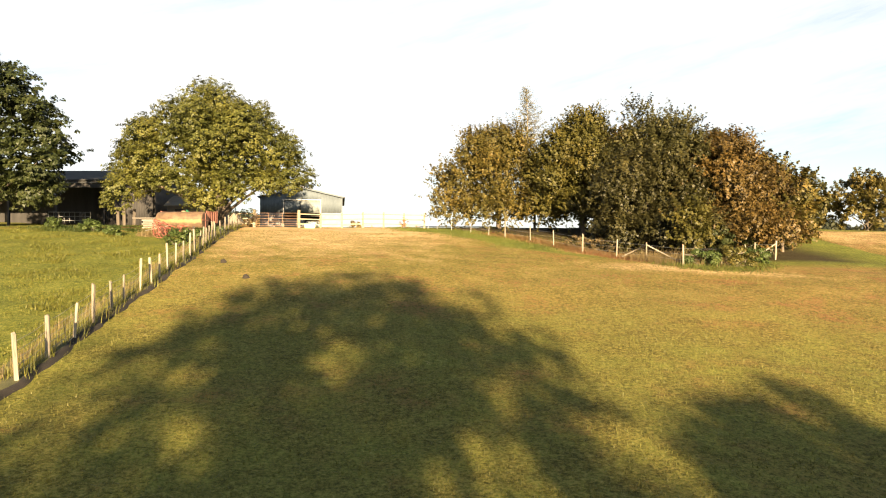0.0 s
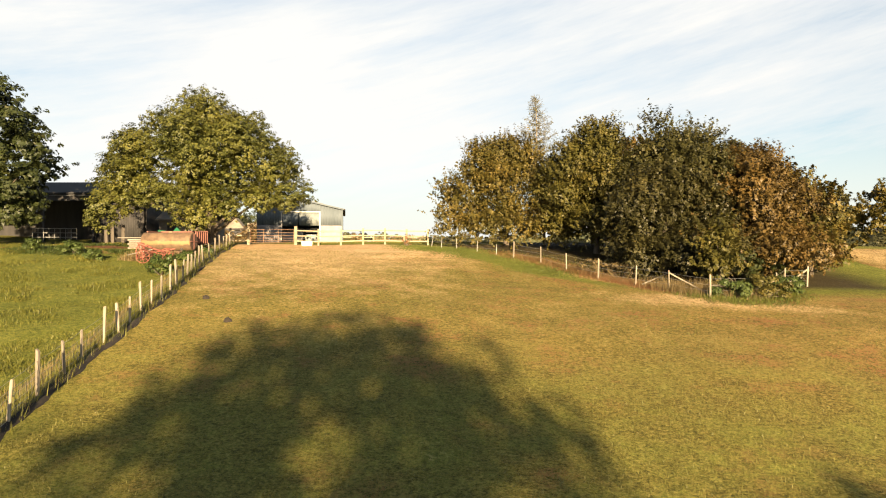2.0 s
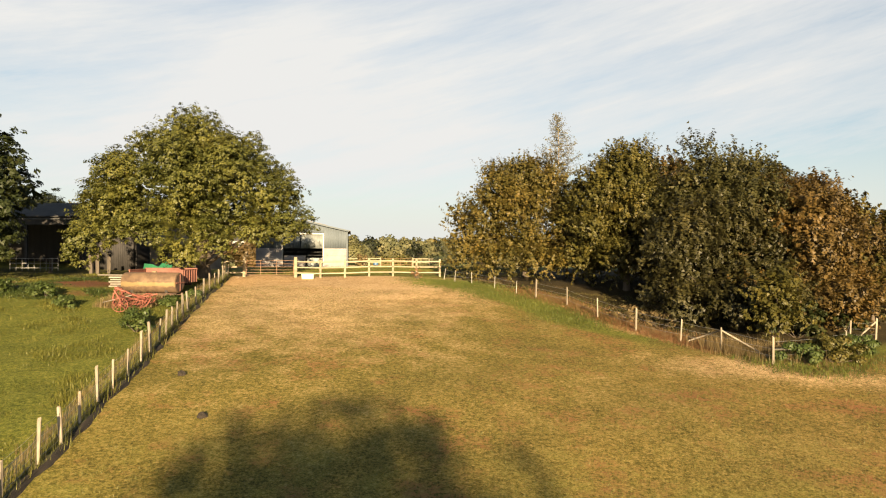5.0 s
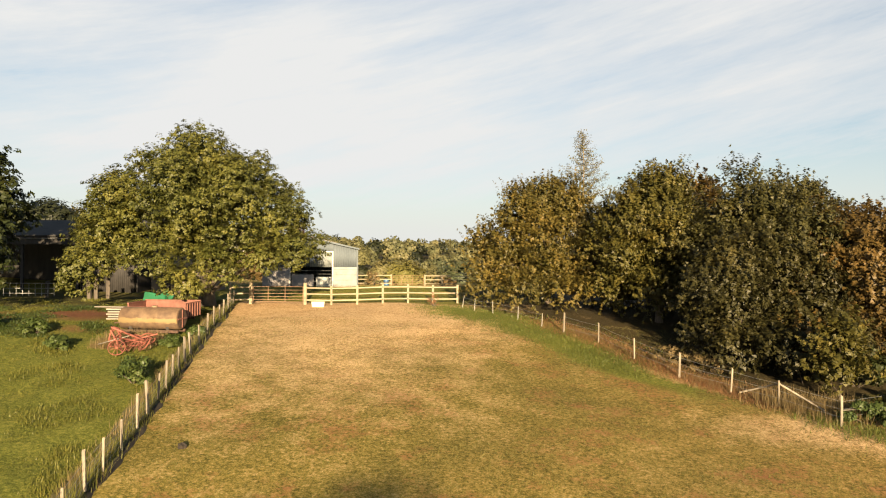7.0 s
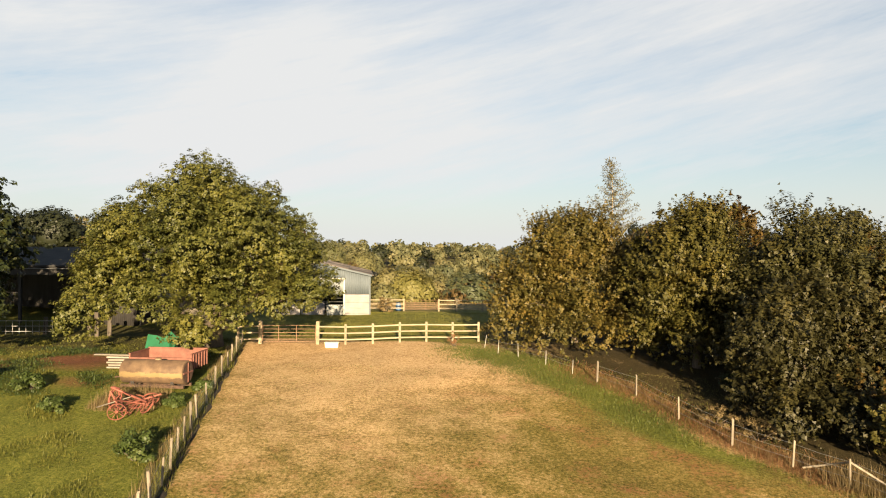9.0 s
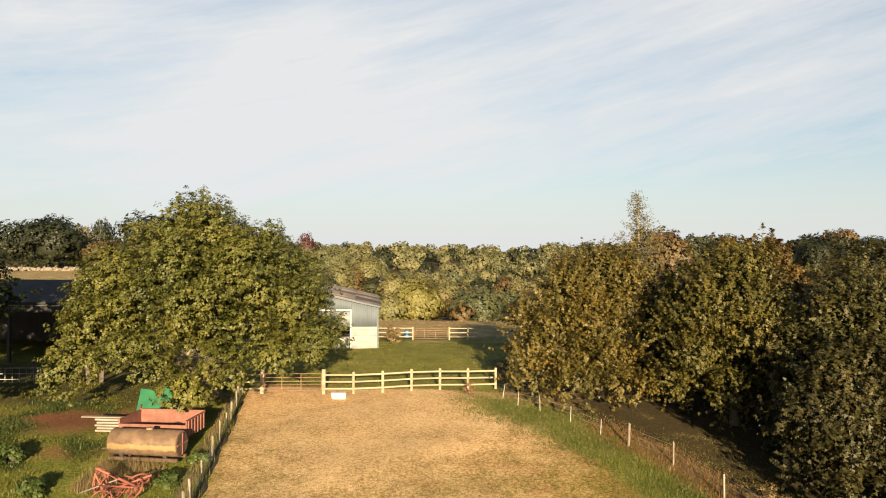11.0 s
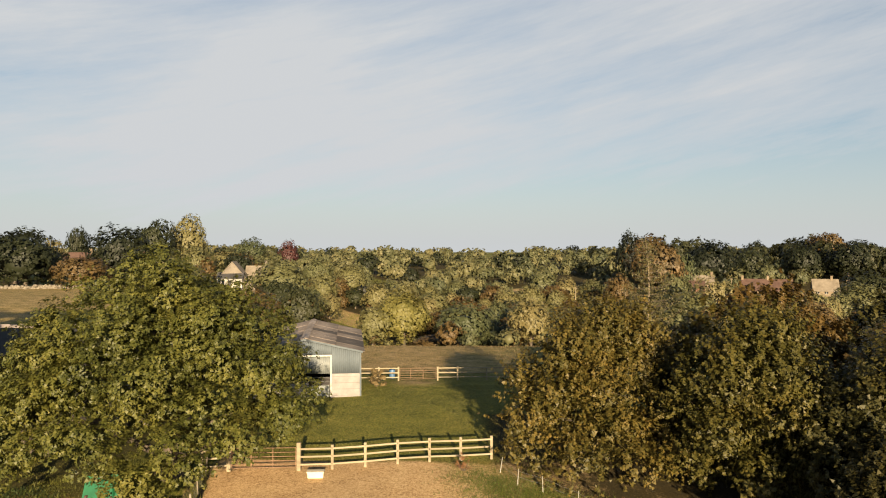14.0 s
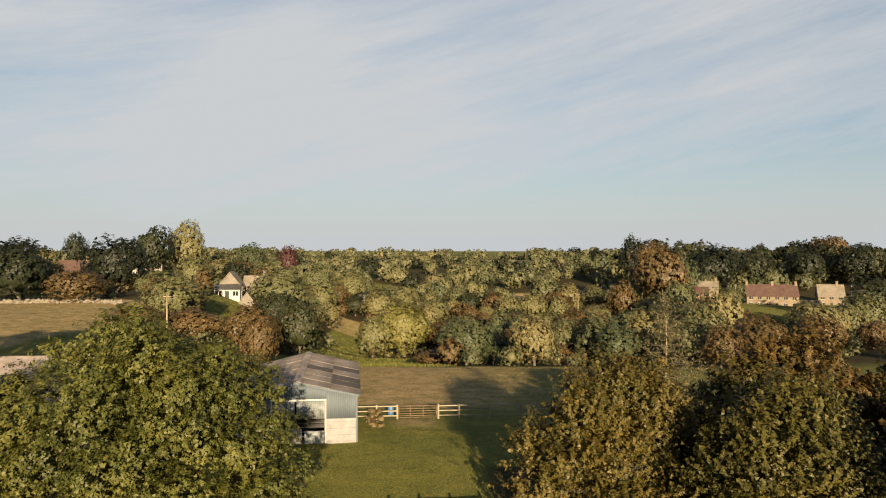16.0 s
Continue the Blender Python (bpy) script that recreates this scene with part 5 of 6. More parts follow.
gx0, gy0 = -20.6, 53.2
skip = thing("green_hopper", pose(gx0, gy0, gz(gx0, gy0) - 0.1, 0, 0, -4) @ Matrix.Scale(1.12, 4), "bright green metal hopper tilted under the oak", "hopper")
part("panel", prism(bmesh.new(), [(-0.75, 0.05), (0.60, 0.05), (1.00, 1.30), (0.78, 1.22), (0.40, 1.55), (0.12, 1.12), (-0.30, 1.28), (-0.82, 1.34)], -0.03, 0.03, pose(0, 0, 0, -28, 0, 0)), GREEN_SHEET, skip)
part("side_panel", prism(bmesh.new(), [(0, 0.1), (0.8, 0.05), (0.55, 0.6), (0, 1.05)], -0.02, 0.02, pose(0.60, 0.14, 0, 0, 0, 74)), GREEN_SHEET, skip)
for sx in (-0.57, 0.55):
    part("leg", boxed(sx - 0.05, 0.1, 0, sx + 0.05, 0.7, 0.5), RUST_DARK, skip)

stack = thing("timber_stack", pose(-21.1, 50.4, gz(-21.1, 50.4), 0, 0, -2), "stack of bleached pale boards by the trailer", "timber")
for i in range(5):
    part("board", boxed(-0.85 + 0.1 * (i % 2), -0.35, 0.14 * i, 0.8 + 0.05 * i, 0.35, 0.14 * i + 0.09, None, 0.012), WHITE_WOOD, stack, m=pose(0, 0, 0.02, 0, 0, (i * 37 % 7) - 3))
part("board", boxed(-1.5, -0.45, 0.74, 0.75, -0.2, 0.80, None, 0.012), WHITE_WOOD, stack)

# ladder-like hurdles and old posts in the shade before the shed
hurdle = thing("sheep_hurdle", pose(-30.0, 58.5, gz(-30, 58.5), 0, 0, 6), "grey metal hurdle leaning in the shade of the oak", "hurdle", "hurdles")
for z in (0.5, 0.85, 1.2):
    part("bar", tubed([(-3.4, 0, z), (0, 0, z)], 0.025, 6), WIRE, hurdle)
for i in range(9):
    part("upright", tubed([(-3.4 + i * 0.425, 0, 0.3), (-3.4 + i * 0.425, 0, 1.2)], 0.02, 6), WIRE, hurdle)
for i, (x, y, h) in enumerate(((-28.4, 60.2, 1.5), (-27.8, 60.0, 1.7), (-27.1, 60.3, 1.6), (-31.8, 60.6, 1.2))):
    sp = thing("old_post", pose(x, y, gz(x, y), 0, 2 * i - 3, 12 * i), "weathered grey timber stump post in the yard", "post", "old posts")
    part("shaft", boxed(-0.13, -0.13, -0.2, 0.13, 0.13, h, None, 0.03), OLD_OAK, sp)

# bits beyond the far fence
drum_b = thing("water_butt", pose(-9.5, 86.3, gz(-9.5, 86.3)), "blue plastic drum behind the paddock fence", "drum")
part("body", tubed([(0, 0, 0), (0, 0, 0.12), (0, 0, 0.8), (0, 0, 0.9)], [0.26, 0.29, 0.29, 0.24], 14), BLUE, drum_b)
jump = thing("marker_post", pose(-13.9, 92.0, gz(-13.9, 92.0)), "orange and white marker post on the far grass", "post")
part("shaft", boxed(-0.1, -0.05, 0, 0.1, 0.05, 0.85, None, 0.02), ORANGE, jump)
part("cap", boxed(-0.11, -0.06, 0.85, 0.11, 0.06, 0.95, None, 0.02), WHITE_PLASTIC, jump)

# molehills
for x, y, r in ((-8.2, 28.6, 0.15), (-10.35, 32.4, 0.14)):
    bm = bmesh.new()
    bmesh.ops.create_icosphere(bm, subdivisions=3, radius=1)
    for v in bm.verts:
        nz = noise.noise(v.co * 3 + Vector((x, y, 0)))
        v.co = Vector((v.co.x * r * (1 + 0.35 * nz), v.co.y * r * (1 + 0.35 * nz), max(-0.05, v.co.z * 0.17 * (1 + 0.5 * nz))))
    mound = thing("molehill", pose(x, y, gz(x, y)), "small dark mound of turned earth in the grass", "molehill", "molehills")
    part("earth", bm, EARTH, mound)


# ---- low growth ----
def blades(rng, x, y, height, width, lean=0.35, per=5, spread=0.06):
    """Tufts of leaning blades, as corner points."""
    n = len(x) * per
    bx_, by_ = np.repeat(x, per) + rng.normal(0, spread, n), np.repeat(y, per) + rng.normal(0, spread, n)
    bz_ = ground_z(bx_, by_) - 0.02
    h = np.repeat(height, per) * rng.uniform(0.5, 1.2, n)
    an, ln = rng.uniform(0, 2 * math.pi, n), np.abs(rng.normal(0, lean, n)) * h
    sx, sy = -np.sin(an) * width, np.cos(an) * width
    lx, ly = np.cos(an) * ln, np.sin(an) * ln
    q = np.empty((n, 3, 3))
    q[:, 0] = np.c_[bx_ - sx, by_ - sy, bz_]
    q[:, 1] = np.c_[bx_ + sx, by_ + sy, bz_]
    q[:, 2] = np.c_[bx_ + lx, by_ + ly, bz_ + h]
    return q.reshape(-1, 3)


def stuff(name, pts, mat, label, category="grass", k=3):
    me = quick_mesh(name, pts, np.arange(len(pts)).reshape(-1, k), mat)
    return tagged(new(name, me), label, category, kind="stuff")


def near_line(rng, line, n, wide):
    line = np.array(line)
    seg = rng.integers(0, len(line) - 1, n)
    s = rng.random(n)[:, None]
    p = line[seg] * (1 - s) + line[seg + 1] * s
    return p[:, 0] + rng.normal(0, wide, n), p[:, 1] + rng.normal(0, wide, n)


rng = np.random.default_rng(9)
# short pasture, thinning towards the worn earth
n = 70000
y = 7 + 46 * rng.random(n) ** 1.2
x = rng.uniform(-16, 26, n)
ok = (x > fence_x(y) + 0.3) & ~((x > 11) & (y > 38 - 0.1 * x))
stuff("pasture_grass", blades(rng, x[ok], y[ok], 0.05 + 0.035 * rng.random(ok.sum()), 0.016, 0.9, 3, 0.12), GRASS_FIELD, "short yellow-green grazed pasture grass")
# rough field beyond the netting fence
n = 52000
y = rng.uniform(8, 60, n)
x = fence_x(y) - 0.2 - 26 * rng.random(n) ** 1.4
clump = np.sin(x * 1.1 + 0.5 * np.sin(y)) * np.sin(y * 0.9 + x * 0.3)
keep = (rng.random(n) < 0.45 + 0.5 * (clump > 0.2)) & ~((np.abs(x + 18) < 2.3) & (np.abs(y - 48.5) < 4)) & (((x + 24) / 3.2) ** 2 + ((y - 51.5) / 2.4) ** 2 > 1)
x, y, clump = x[keep], y[keep], clump[keep]
stuff("rough_grass", blades(rng, x, y, 0.07 + 0.12 * (clump > 0.2) * rng.random(len(x)), 0.018, 1.2, 5, 0.13), GRASS_ROUGH, "rough tussocky green grass of the left field")
# long dry stems along the fences
x, y = near_line(rng, FENCE_L, 1000, 0.2)
stuff("fence_grass", blades(rng, x - 0.45, y, rng.uniform(0.2, 0.55, len(x)), 0.008, 0.35, 5, 0.07), GRASS_DRY, "long dry straw-coloured grass along the netting fence")
x, y = near_line(rng, FENCE_L, 1700, 0.12)
stuff("fence_foot_grass", blades(rng, x - 0.15, y, rng.uniform(0.3, 0.5, len(x)), 0.012, 0.4, 5, 0.07), GRASS_ROUGH, "green grass grown through the netting fence")
x, y = near_line(rng, FENCE_R[1:], 3600, 0.6)
stuff("dead_bracken", blades(rng, x + 0.35, y + 0.2, rng.uniform(0.06, 0.20, len(x)), 0.013, 2.2, 6, 0.2), BRACKEN, "reddish dead stalks along the wire fence", "undergrowth")
x, y = near_line(rng, FENCE_R[2:], 900, 0.4)
stuff("dry_stems", blades(rng, x + 0.5, y + 0.2, rng.uniform(0.10, 0.36, len(x)), 0.009, 1.7, 5, 0.16), GRASS_DRY, "pale dry stems along the wire fence", "undergrowth")
x, y = near_line(rng, [(-2.4, 58.0), (0.3, 56.0), (2.8, 53.4), (4.6, 51.0), (6.0, 48.2), (7.6, 45.0)], 8000, 1.2)
stuff("lush_grass", blades(rng, x - 0.5, y - 0.4, rng.uniform(0.05, 0.15, len(x)), 0.018, 1.0, 5, 0.14), NETTLE, "lush green grass before the clump of trees")
x, y = near_line(rng, [(12.3, 38.0), (13.4, 36.4), (15.4, 36.6), (17.2, 38.4), (18.6, 40.6)], 700, 0.6)
stuff("corner_growth", blades(rng, x, y, rng.uniform(0.10, 0.32, len(x)), 0.016, 1.8, 5, 0.24), NETTLE, "tangled green growth at the fence corner", "undergrowth")
x, y = near_line(rng, [(11.6, 40.2), (13.0, 38.6), (15.0, 38.6)], 700, 0.6)
stuff("pale_stems", blades(rng, x, y, rng.uniform(0.3, 0.8, len(x)), 0.009, 0.6, 5, 0.15), GRASS_DRY, "pale dead stems at the fence corner", "undergrowth")
x, y = rng.uniform(-31, -20.4, 5200), rng.uniform(45.2, 55, 5200)
ok = (np.sin(x * 0.9 + 1.2 * np.sin(y * 0.8)) > -0.35) & (((x + 24) / 2.6) ** 2 + ((y - 52) / 1.5) ** 2 > 1) & (((x + 21.4) / 1.7) ** 2 + ((y - 50.2) / 1.2) ** 2 > 1)
stuff("nettle_patch", blades(rng, x[ok], y[ok], rng.uniform(0.06, 0.18, ok.sum()), 0.030, 2.2, 6, 0.26), LEAF_DOCK, "dark green nettles in the field by the oak", "undergrowth")
x, y = rng.uniform(-19.5, -16.6, 700), rng.uniform(43.6, 46.2, 700)
stuff("machine_grass", blades(rng, x, y, rng.uniform(0.2, 0.6, len(x)), 0.010, 0.4, 5, 0.1), GRASS_DRY, "dry grass grown round the old machines")
x, y = rng.uniform(-16, 6, 9000), rng.uniform(60, 82, 9000)
stuff("paddock_grass", blades(rng, x, y, np.full(len(x), 0.09), 0.018, 0.7, 4, 0.12), GRASS_ROUGH, "short green grass of the paddock behind the rails")

n = 9000
x, y = rng.uniform(-36, 34, n), 87 + 49 * rng.random(n)
ok = ((y > 92) | (x > -4)) & (y < 128 + 4 * np.sin(x * 0.3) + rng.normal(0, 3, n))
stuff("far_field_grass", blades(rng, x[ok], y[ok], rng.uniform(0.10, 0.22, ok.sum()), 0.03, 1.4, 4, 0.3), GRASS_DRY, "pale straw-coloured grass of the field beyond the paddock")
x, y = rng.uniform(-60, 110, 22000), rng.uniform(134, 275, 22000)
ok = clearing(x, y)
stuff("meadow_grass", blades(rng, x[ok], y[ok], rng.uniform(0.25, 0.45, ok.sum()), 0.07, 0.5, 4, 0.4), GRASS_ROUGH, "green meadow grass in the open parts of the valley")


def bush(name, x, y, size, mat, label, clumps, leaf, seed, group=""):
    rng = np.random.default_rng(seed)
    lobes = make_lobes(rng, 10, size, size[2] * 0.8)
    ob = thing(name, pose(x, y, gz(x, y)), label, "bush", group)
    bm = bmesh.new()
    for row in lobes[:7]:
        tube(bm, [(0, 0, -0.1), Vector(row[:3]) * 0.5, Vector(row[:3])], [0.025, 0.018, 0.006], 5, False)
    part("stems", bm, BARK, ob)
    part("leaves", crown_mesh("leaves", leaf_cloud(rng, lobes, clumps, 8, leaf, leaf * 2.2), mat), None, ob)
    return ob


for i, (x, y, r) in enumerate(((-14.9, 38.7, 1.05), (-20.7, 43.2, 0.6), (-23.6, 46.0, 0.75), (-15.9, 44.6, 0.5), (-26.5, 46.8, 0.7), (-15.4, 46.8, 0.5))):
    bush("dock_plant", x, y, (r, r, r * 0.62), LEAF_DOCK, "dark green clump of docks in the rough grass", 230, 0.065, 70 + i, "dock plants")
bush("bramble_bush", 14.3, 37.6, (1.3, 0.9, 0.55), LEAF_DOCK, "low tangled bramble at the fence corner", 420, 0.06, 80, "brambles")
bush("bramble_bush", 16.2, 38.2, (1.5, 1.0, 0.75), LEAF_GREEN, "low tangled bramble at the fence corner", 520, 0.06, 85, "brambles")
bush("bramble_bush", 17.9, 39.7, (1.1, 1.0, 0.60), LEAF_DOCK, "low tangled bramble at the fence corner", 420, 0.06, 86, "brambles")
bush("bramble_bush", 9.0, 45.6, (1.2, 1.6, 0.55), GRASS_DRY, "bare reddish bramble behind the wire fence", 300, 0.03, 81, "brambles")
bush("bramble_bush", 10.2, 43.9, (1.1, 1.5, 0.55), GRASS_DRY, "bare reddish bramble behind the wire fence", 300, 0.03, 82, "brambles")
bush("rose_bush", -3.3, 58.5, (0.5, 0.25, 0.6), BRACKEN, "reddish leafless briar against the rails", 130, 0.025, 83)
bush("elder_bush", -10.4, 81.0, (0.9, 1.0, 0.9), GRASS_DRY, "dry straw-coloured weeds at the barn corner", 170, 0.07, 84)
# shaded scrub under the clump
for i, (x, y) in enumerate(((12.5, 50.5), (16.5, 44.8), (18.8, 46.6), (16.8, 42.9), (20.2, 45.4))):
    bush("scrub_bush", x, y, (1.7, 1.5, 1.3), LEAF_DARK, "dark low scrub under the trees", 300, 0.10, 90 + i, "scrub under the clump")


# ---- the valley: single trees first ----
def dome_crown(rng, clumps, per, leaf, level=2, lump=1.0, size=(5.0, 5.0, 5.0), cz=5.0):
    """One rounded, lumpy crown: a closed inner mass under tufts of leaves that face outwards."""
    wave = [(rng.normal(0, s, (9, 3)), rng.uniform(0, 6.28, 9), a) for s, a in ((1.9, 0.17 * lump), (4.6, 0.10 * lump), (9.0, 0.05 * lump))]

    def reach(d):
        r = np.ones(len(d))
        for k, ph, a in wave:
            r += a * np.sin(d @ k.T + ph).mean(1) * 2.4
        return r[:, None]

    size = np.array(size)
    base = np.array((0, 0, cz))
    bv, bf = BALLS[level]
    inner = bv * size * reach(bv) * 0.52 + base
    d = rng.normal(size=(clumps, 3))
    d[:, 2] = np.abs(d[:, 2]) * np.where(rng.random(clumps) < 0.74, 1, -0.75)
    d /= np.linalg.norm(d, axis=1)[:, None]
    p = d * size * reach(d) * (1.0 - 0.30 * rng.random((clumps, 1)) ** 1.4) + base
    n = clumps * per
    e = rng.normal(size=(n, 3))
    e /= np.linalg.norm(e, axis=1)[:, None]
    c = np.repeat(p, per, 0) + e * rng.uniform(0.15, 0.5, (n, 1))
    nrm = np.repeat(d, per, 0) + e * 0.35 + rng.normal(0, 0.22, (n, 3))
    nrm /= np.linalg.norm(nrm, axis=1)[:, None]
    u = np.cross(nrm, rng.normal(size=(n, 3)))
    u /= np.linalg.norm(u, axis=1)[:, None] + 1e-9
    v = np.cross(nrm, u)
    s = leaf * rng.uniform(0.6, 1.35, (n, 1))
    q = np.stack([c - u * s, c + u * s * 0.7 - v * s * 0.8, c + u * s * 0.7 + v * s * 0.8], 1).reshape(-1, 3)
    return np.vstack([inner, q]), np.vstack([bf, np.arange(len(q)).reshape(-1, 3) + len(inner)])


def far_kind(name, mat, seed, leaf=0.25, clumps=420, per=5, lump=1.0):
    rng = np.random.default_rng(seed)
    lobes = make_lobes(rng, 10, (4.2, 4.2, 4.2), 5.0, floor=0.6, r0=(0.2, 0.3))
    ob = new(name)
    part("trunk", limbs(rng, lobes, 8, 0.3, count=4), BARK, ob)
    part("crown", quick_mesh("crown", *dome_crown(rng, clumps, per, leaf, 2, lump), mat, True), None, ob)
    return ob


KINDS = {}
for kind, mat, label in (("dark", LEAF_PINE, "dark round-headed tree on the valley side"), ("wood", LEAF_WOOD, "olive green valley tree"), ("brown", LEAF_RUSSET, "russet autumn tree in the valley"),
                         ("gold", LEAF_GOLD, "golden-green oak glowing in the valley"), ("red", LEAF_RED, "dark purple-leaved tree on the skyline")):
    KINDS[kind] = [far_kind("valley_tree", mat, 100 + 7 * len(KINDS) + i, 0.29, 900 if kind == "gold" else 700, lump=1.3 if kind == "gold" else 1.2) for i in range(1 if kind in ("gold", "red") else 3)]
    for ob in KINDS[kind]:
        tagged(ob, label, "tree", "valley trees")
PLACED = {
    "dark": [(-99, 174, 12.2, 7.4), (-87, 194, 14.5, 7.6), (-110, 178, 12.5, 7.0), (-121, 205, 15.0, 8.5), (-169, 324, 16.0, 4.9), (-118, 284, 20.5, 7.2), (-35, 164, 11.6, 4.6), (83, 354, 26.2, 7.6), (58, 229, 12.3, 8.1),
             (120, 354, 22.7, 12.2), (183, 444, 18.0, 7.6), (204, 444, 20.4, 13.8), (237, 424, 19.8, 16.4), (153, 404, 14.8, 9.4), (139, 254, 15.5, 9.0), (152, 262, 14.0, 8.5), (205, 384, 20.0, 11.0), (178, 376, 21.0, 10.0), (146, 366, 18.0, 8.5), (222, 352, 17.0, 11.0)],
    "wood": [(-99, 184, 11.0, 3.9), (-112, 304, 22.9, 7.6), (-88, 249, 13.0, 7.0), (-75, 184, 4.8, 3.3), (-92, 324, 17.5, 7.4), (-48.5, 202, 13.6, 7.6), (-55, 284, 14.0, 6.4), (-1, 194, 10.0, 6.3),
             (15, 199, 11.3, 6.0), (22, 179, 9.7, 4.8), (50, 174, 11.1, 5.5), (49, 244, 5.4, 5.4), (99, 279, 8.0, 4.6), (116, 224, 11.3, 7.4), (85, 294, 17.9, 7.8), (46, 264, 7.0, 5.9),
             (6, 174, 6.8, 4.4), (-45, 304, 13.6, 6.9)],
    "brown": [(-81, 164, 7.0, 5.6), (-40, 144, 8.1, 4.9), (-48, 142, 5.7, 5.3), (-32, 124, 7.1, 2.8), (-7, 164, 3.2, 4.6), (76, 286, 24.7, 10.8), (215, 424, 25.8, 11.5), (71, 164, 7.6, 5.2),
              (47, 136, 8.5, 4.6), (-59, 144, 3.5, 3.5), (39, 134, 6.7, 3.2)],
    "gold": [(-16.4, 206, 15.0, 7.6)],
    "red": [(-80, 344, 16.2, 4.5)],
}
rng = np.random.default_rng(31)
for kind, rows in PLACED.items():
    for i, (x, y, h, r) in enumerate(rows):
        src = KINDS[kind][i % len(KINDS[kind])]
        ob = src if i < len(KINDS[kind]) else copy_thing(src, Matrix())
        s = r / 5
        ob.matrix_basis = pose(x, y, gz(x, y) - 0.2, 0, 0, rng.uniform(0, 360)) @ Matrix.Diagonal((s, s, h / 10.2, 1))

# the crowded trees of the valley floor and sides, one by one
CROWD = {k: [far_kind("valley_tree", m, 300 + 10 * i + s, 0.34, 520, 5, 1.4) for s in range(n)] for i, (k, m, n) in enumerate((("wood", LEAF_WOOD, 5), ("dark", LEAF_PINE, 2), ("brown", LEAF_RUSSET, 2)))}
CROWD_LABEL = {"wood": "olive green tree crowded in the valley woodland", "dark": "dark green tree crowded in the valley woodland", "brown": "russet tree crowded in the valley woodland"}
rng = np.random.default_rng(48)
taken = [(x, y, r) for rows in PLACED.values() for x, y, h, r in rows]
fresh = {id(o) for obs in CROWD.values() for o in obs}
count = 0
for _ in range(3000):
    if count >= 180:
        break
    y = 146 + 170 * rng.random() ** 0.85
    x = rng.uniform(-75, 95) * (0.45 + 0.55 * y / 200)
    r = rng.uniform(2.4, 6.2)
    if clearing(np.array(x), np.array(y)) or any((x - q[0]) ** 2 + (y - q[1]) ** 2 < (0.72 * (r + q[2])) ** 2 for q in taken):
        continue
    kind = rng.choice(["wood", "wood", "wood", "wood", "dark", "brown"])
    src = CROWD[kind][rng.integers(len(CROWD[kind]))]
    ob = src if id(src) in fresh else copy_thing(src, Matrix())
    fresh.discard(id(src))
    tagged(ob, CROWD_LABEL[kind], "tree", "valley trees")
    h = r * rng.uniform(1.5, 2.3)
    ob.matrix_basis = pose(x, y, gz(x, y) - 0.3, 0, 0, rng.uniform(0, 360)) @ Matrix.Diagonal((r / 5, r / 5, h / 10.2, 1))
    taken.append((x, y, r))
    count += 1

# the woods that fill the valley and the ridge: one mass of many crowns
def woods(name, rng, n, xr, yr, kind, label, leaf, clumps, hrange, keep_clear=True, power=1.0):
    mats = {"wood": WOOD_MASS, "dark": LEAF_PINE, "brown": LEAF_RUSSET}
    bases = []
    for k in range(5):
        bases.append(dome_crown(rng, clumps, 5, leaf, 1, 1.2, (4.8, 4.8, 4.8), 4.6))
    x = rng.uniform(*xr, n)
    y = yr[0] + (yr[1] - yr[0]) * rng.random(n) ** power
    x = x * (0.35 + 0.65 * y / yr[1])
    ok = ~clearing(x, y) if keep_clear else np.ones(n, bool)
    verts, faces, total = [], [], 0
    for i in np.flatnonzero(ok):
        h = rng.uniform(*hrange)
        s = h / 10 * rng.uniform(0.8, 1.15)
        an = rng.uniform(0, 6.28)
        c, s_ = math.cos(an), math.sin(an)
        p, f = bases[rng.integers(5)]
        verts.append(np.c_[(p[:, 0] * c - p[:, 1] * s_) * s + x[i], (p[:, 0] * s_ + p[:, 1] * c) * s + y[i], p[:, 2] * h / 10 + gz(x[i], y[i]) - 0.4])
        faces.append(f + total)
        total += len(p)
    return tagged(new(name, quick_mesh(name, np.vstack(verts), np.vstack(faces), mats[kind], True)), label, "woodland", kind="stuff")


woods("valley_woods", np.random.default_rng(41), 190, (-190, 210), (300, 430), "wood", "olive and green woodland on the far valley side", 0.52, 180, (5, 14))
woods("russet_thicket", np.random.default_rng(42), 110, (-120, 150), (145, 300), "brown", "russet thickets scattered through the valley", 0.50, 90, (3.5, 7.5))
woods("ridge_woods", np.random.default_rng(43), 420, (-420, 460), (400, 760), "wood", "distant woods on the ridge", 0.80, 75, (5, 14), power=1.1)
woods("dark_ridge_woods", np.random.default_rng(44), 50, (-400, 460), (380, 640), "dark", "dark distant copses on the ridge", 0.66, 100, (9, 15))
woods("far_skyline_woods", np.random.default_rng(45), 220, (-700, 700), (680, 900), "wood", "faint tree line along the skyline", 1.1, 36, (5, 13), False)
woods("hill_copse", np.random.default_rng(46), 30, (120, 330), (390, 470), "dark", "dark copse above the cottages", 0.46, 160, (15, 24), False)
woods("valley_scrub", np.random.default_rng(47), 170, (-75, 130), (136, 225), "wood", "low scrub and hedges on the near valley side", 0.50, 90, (2.0, 4.8))


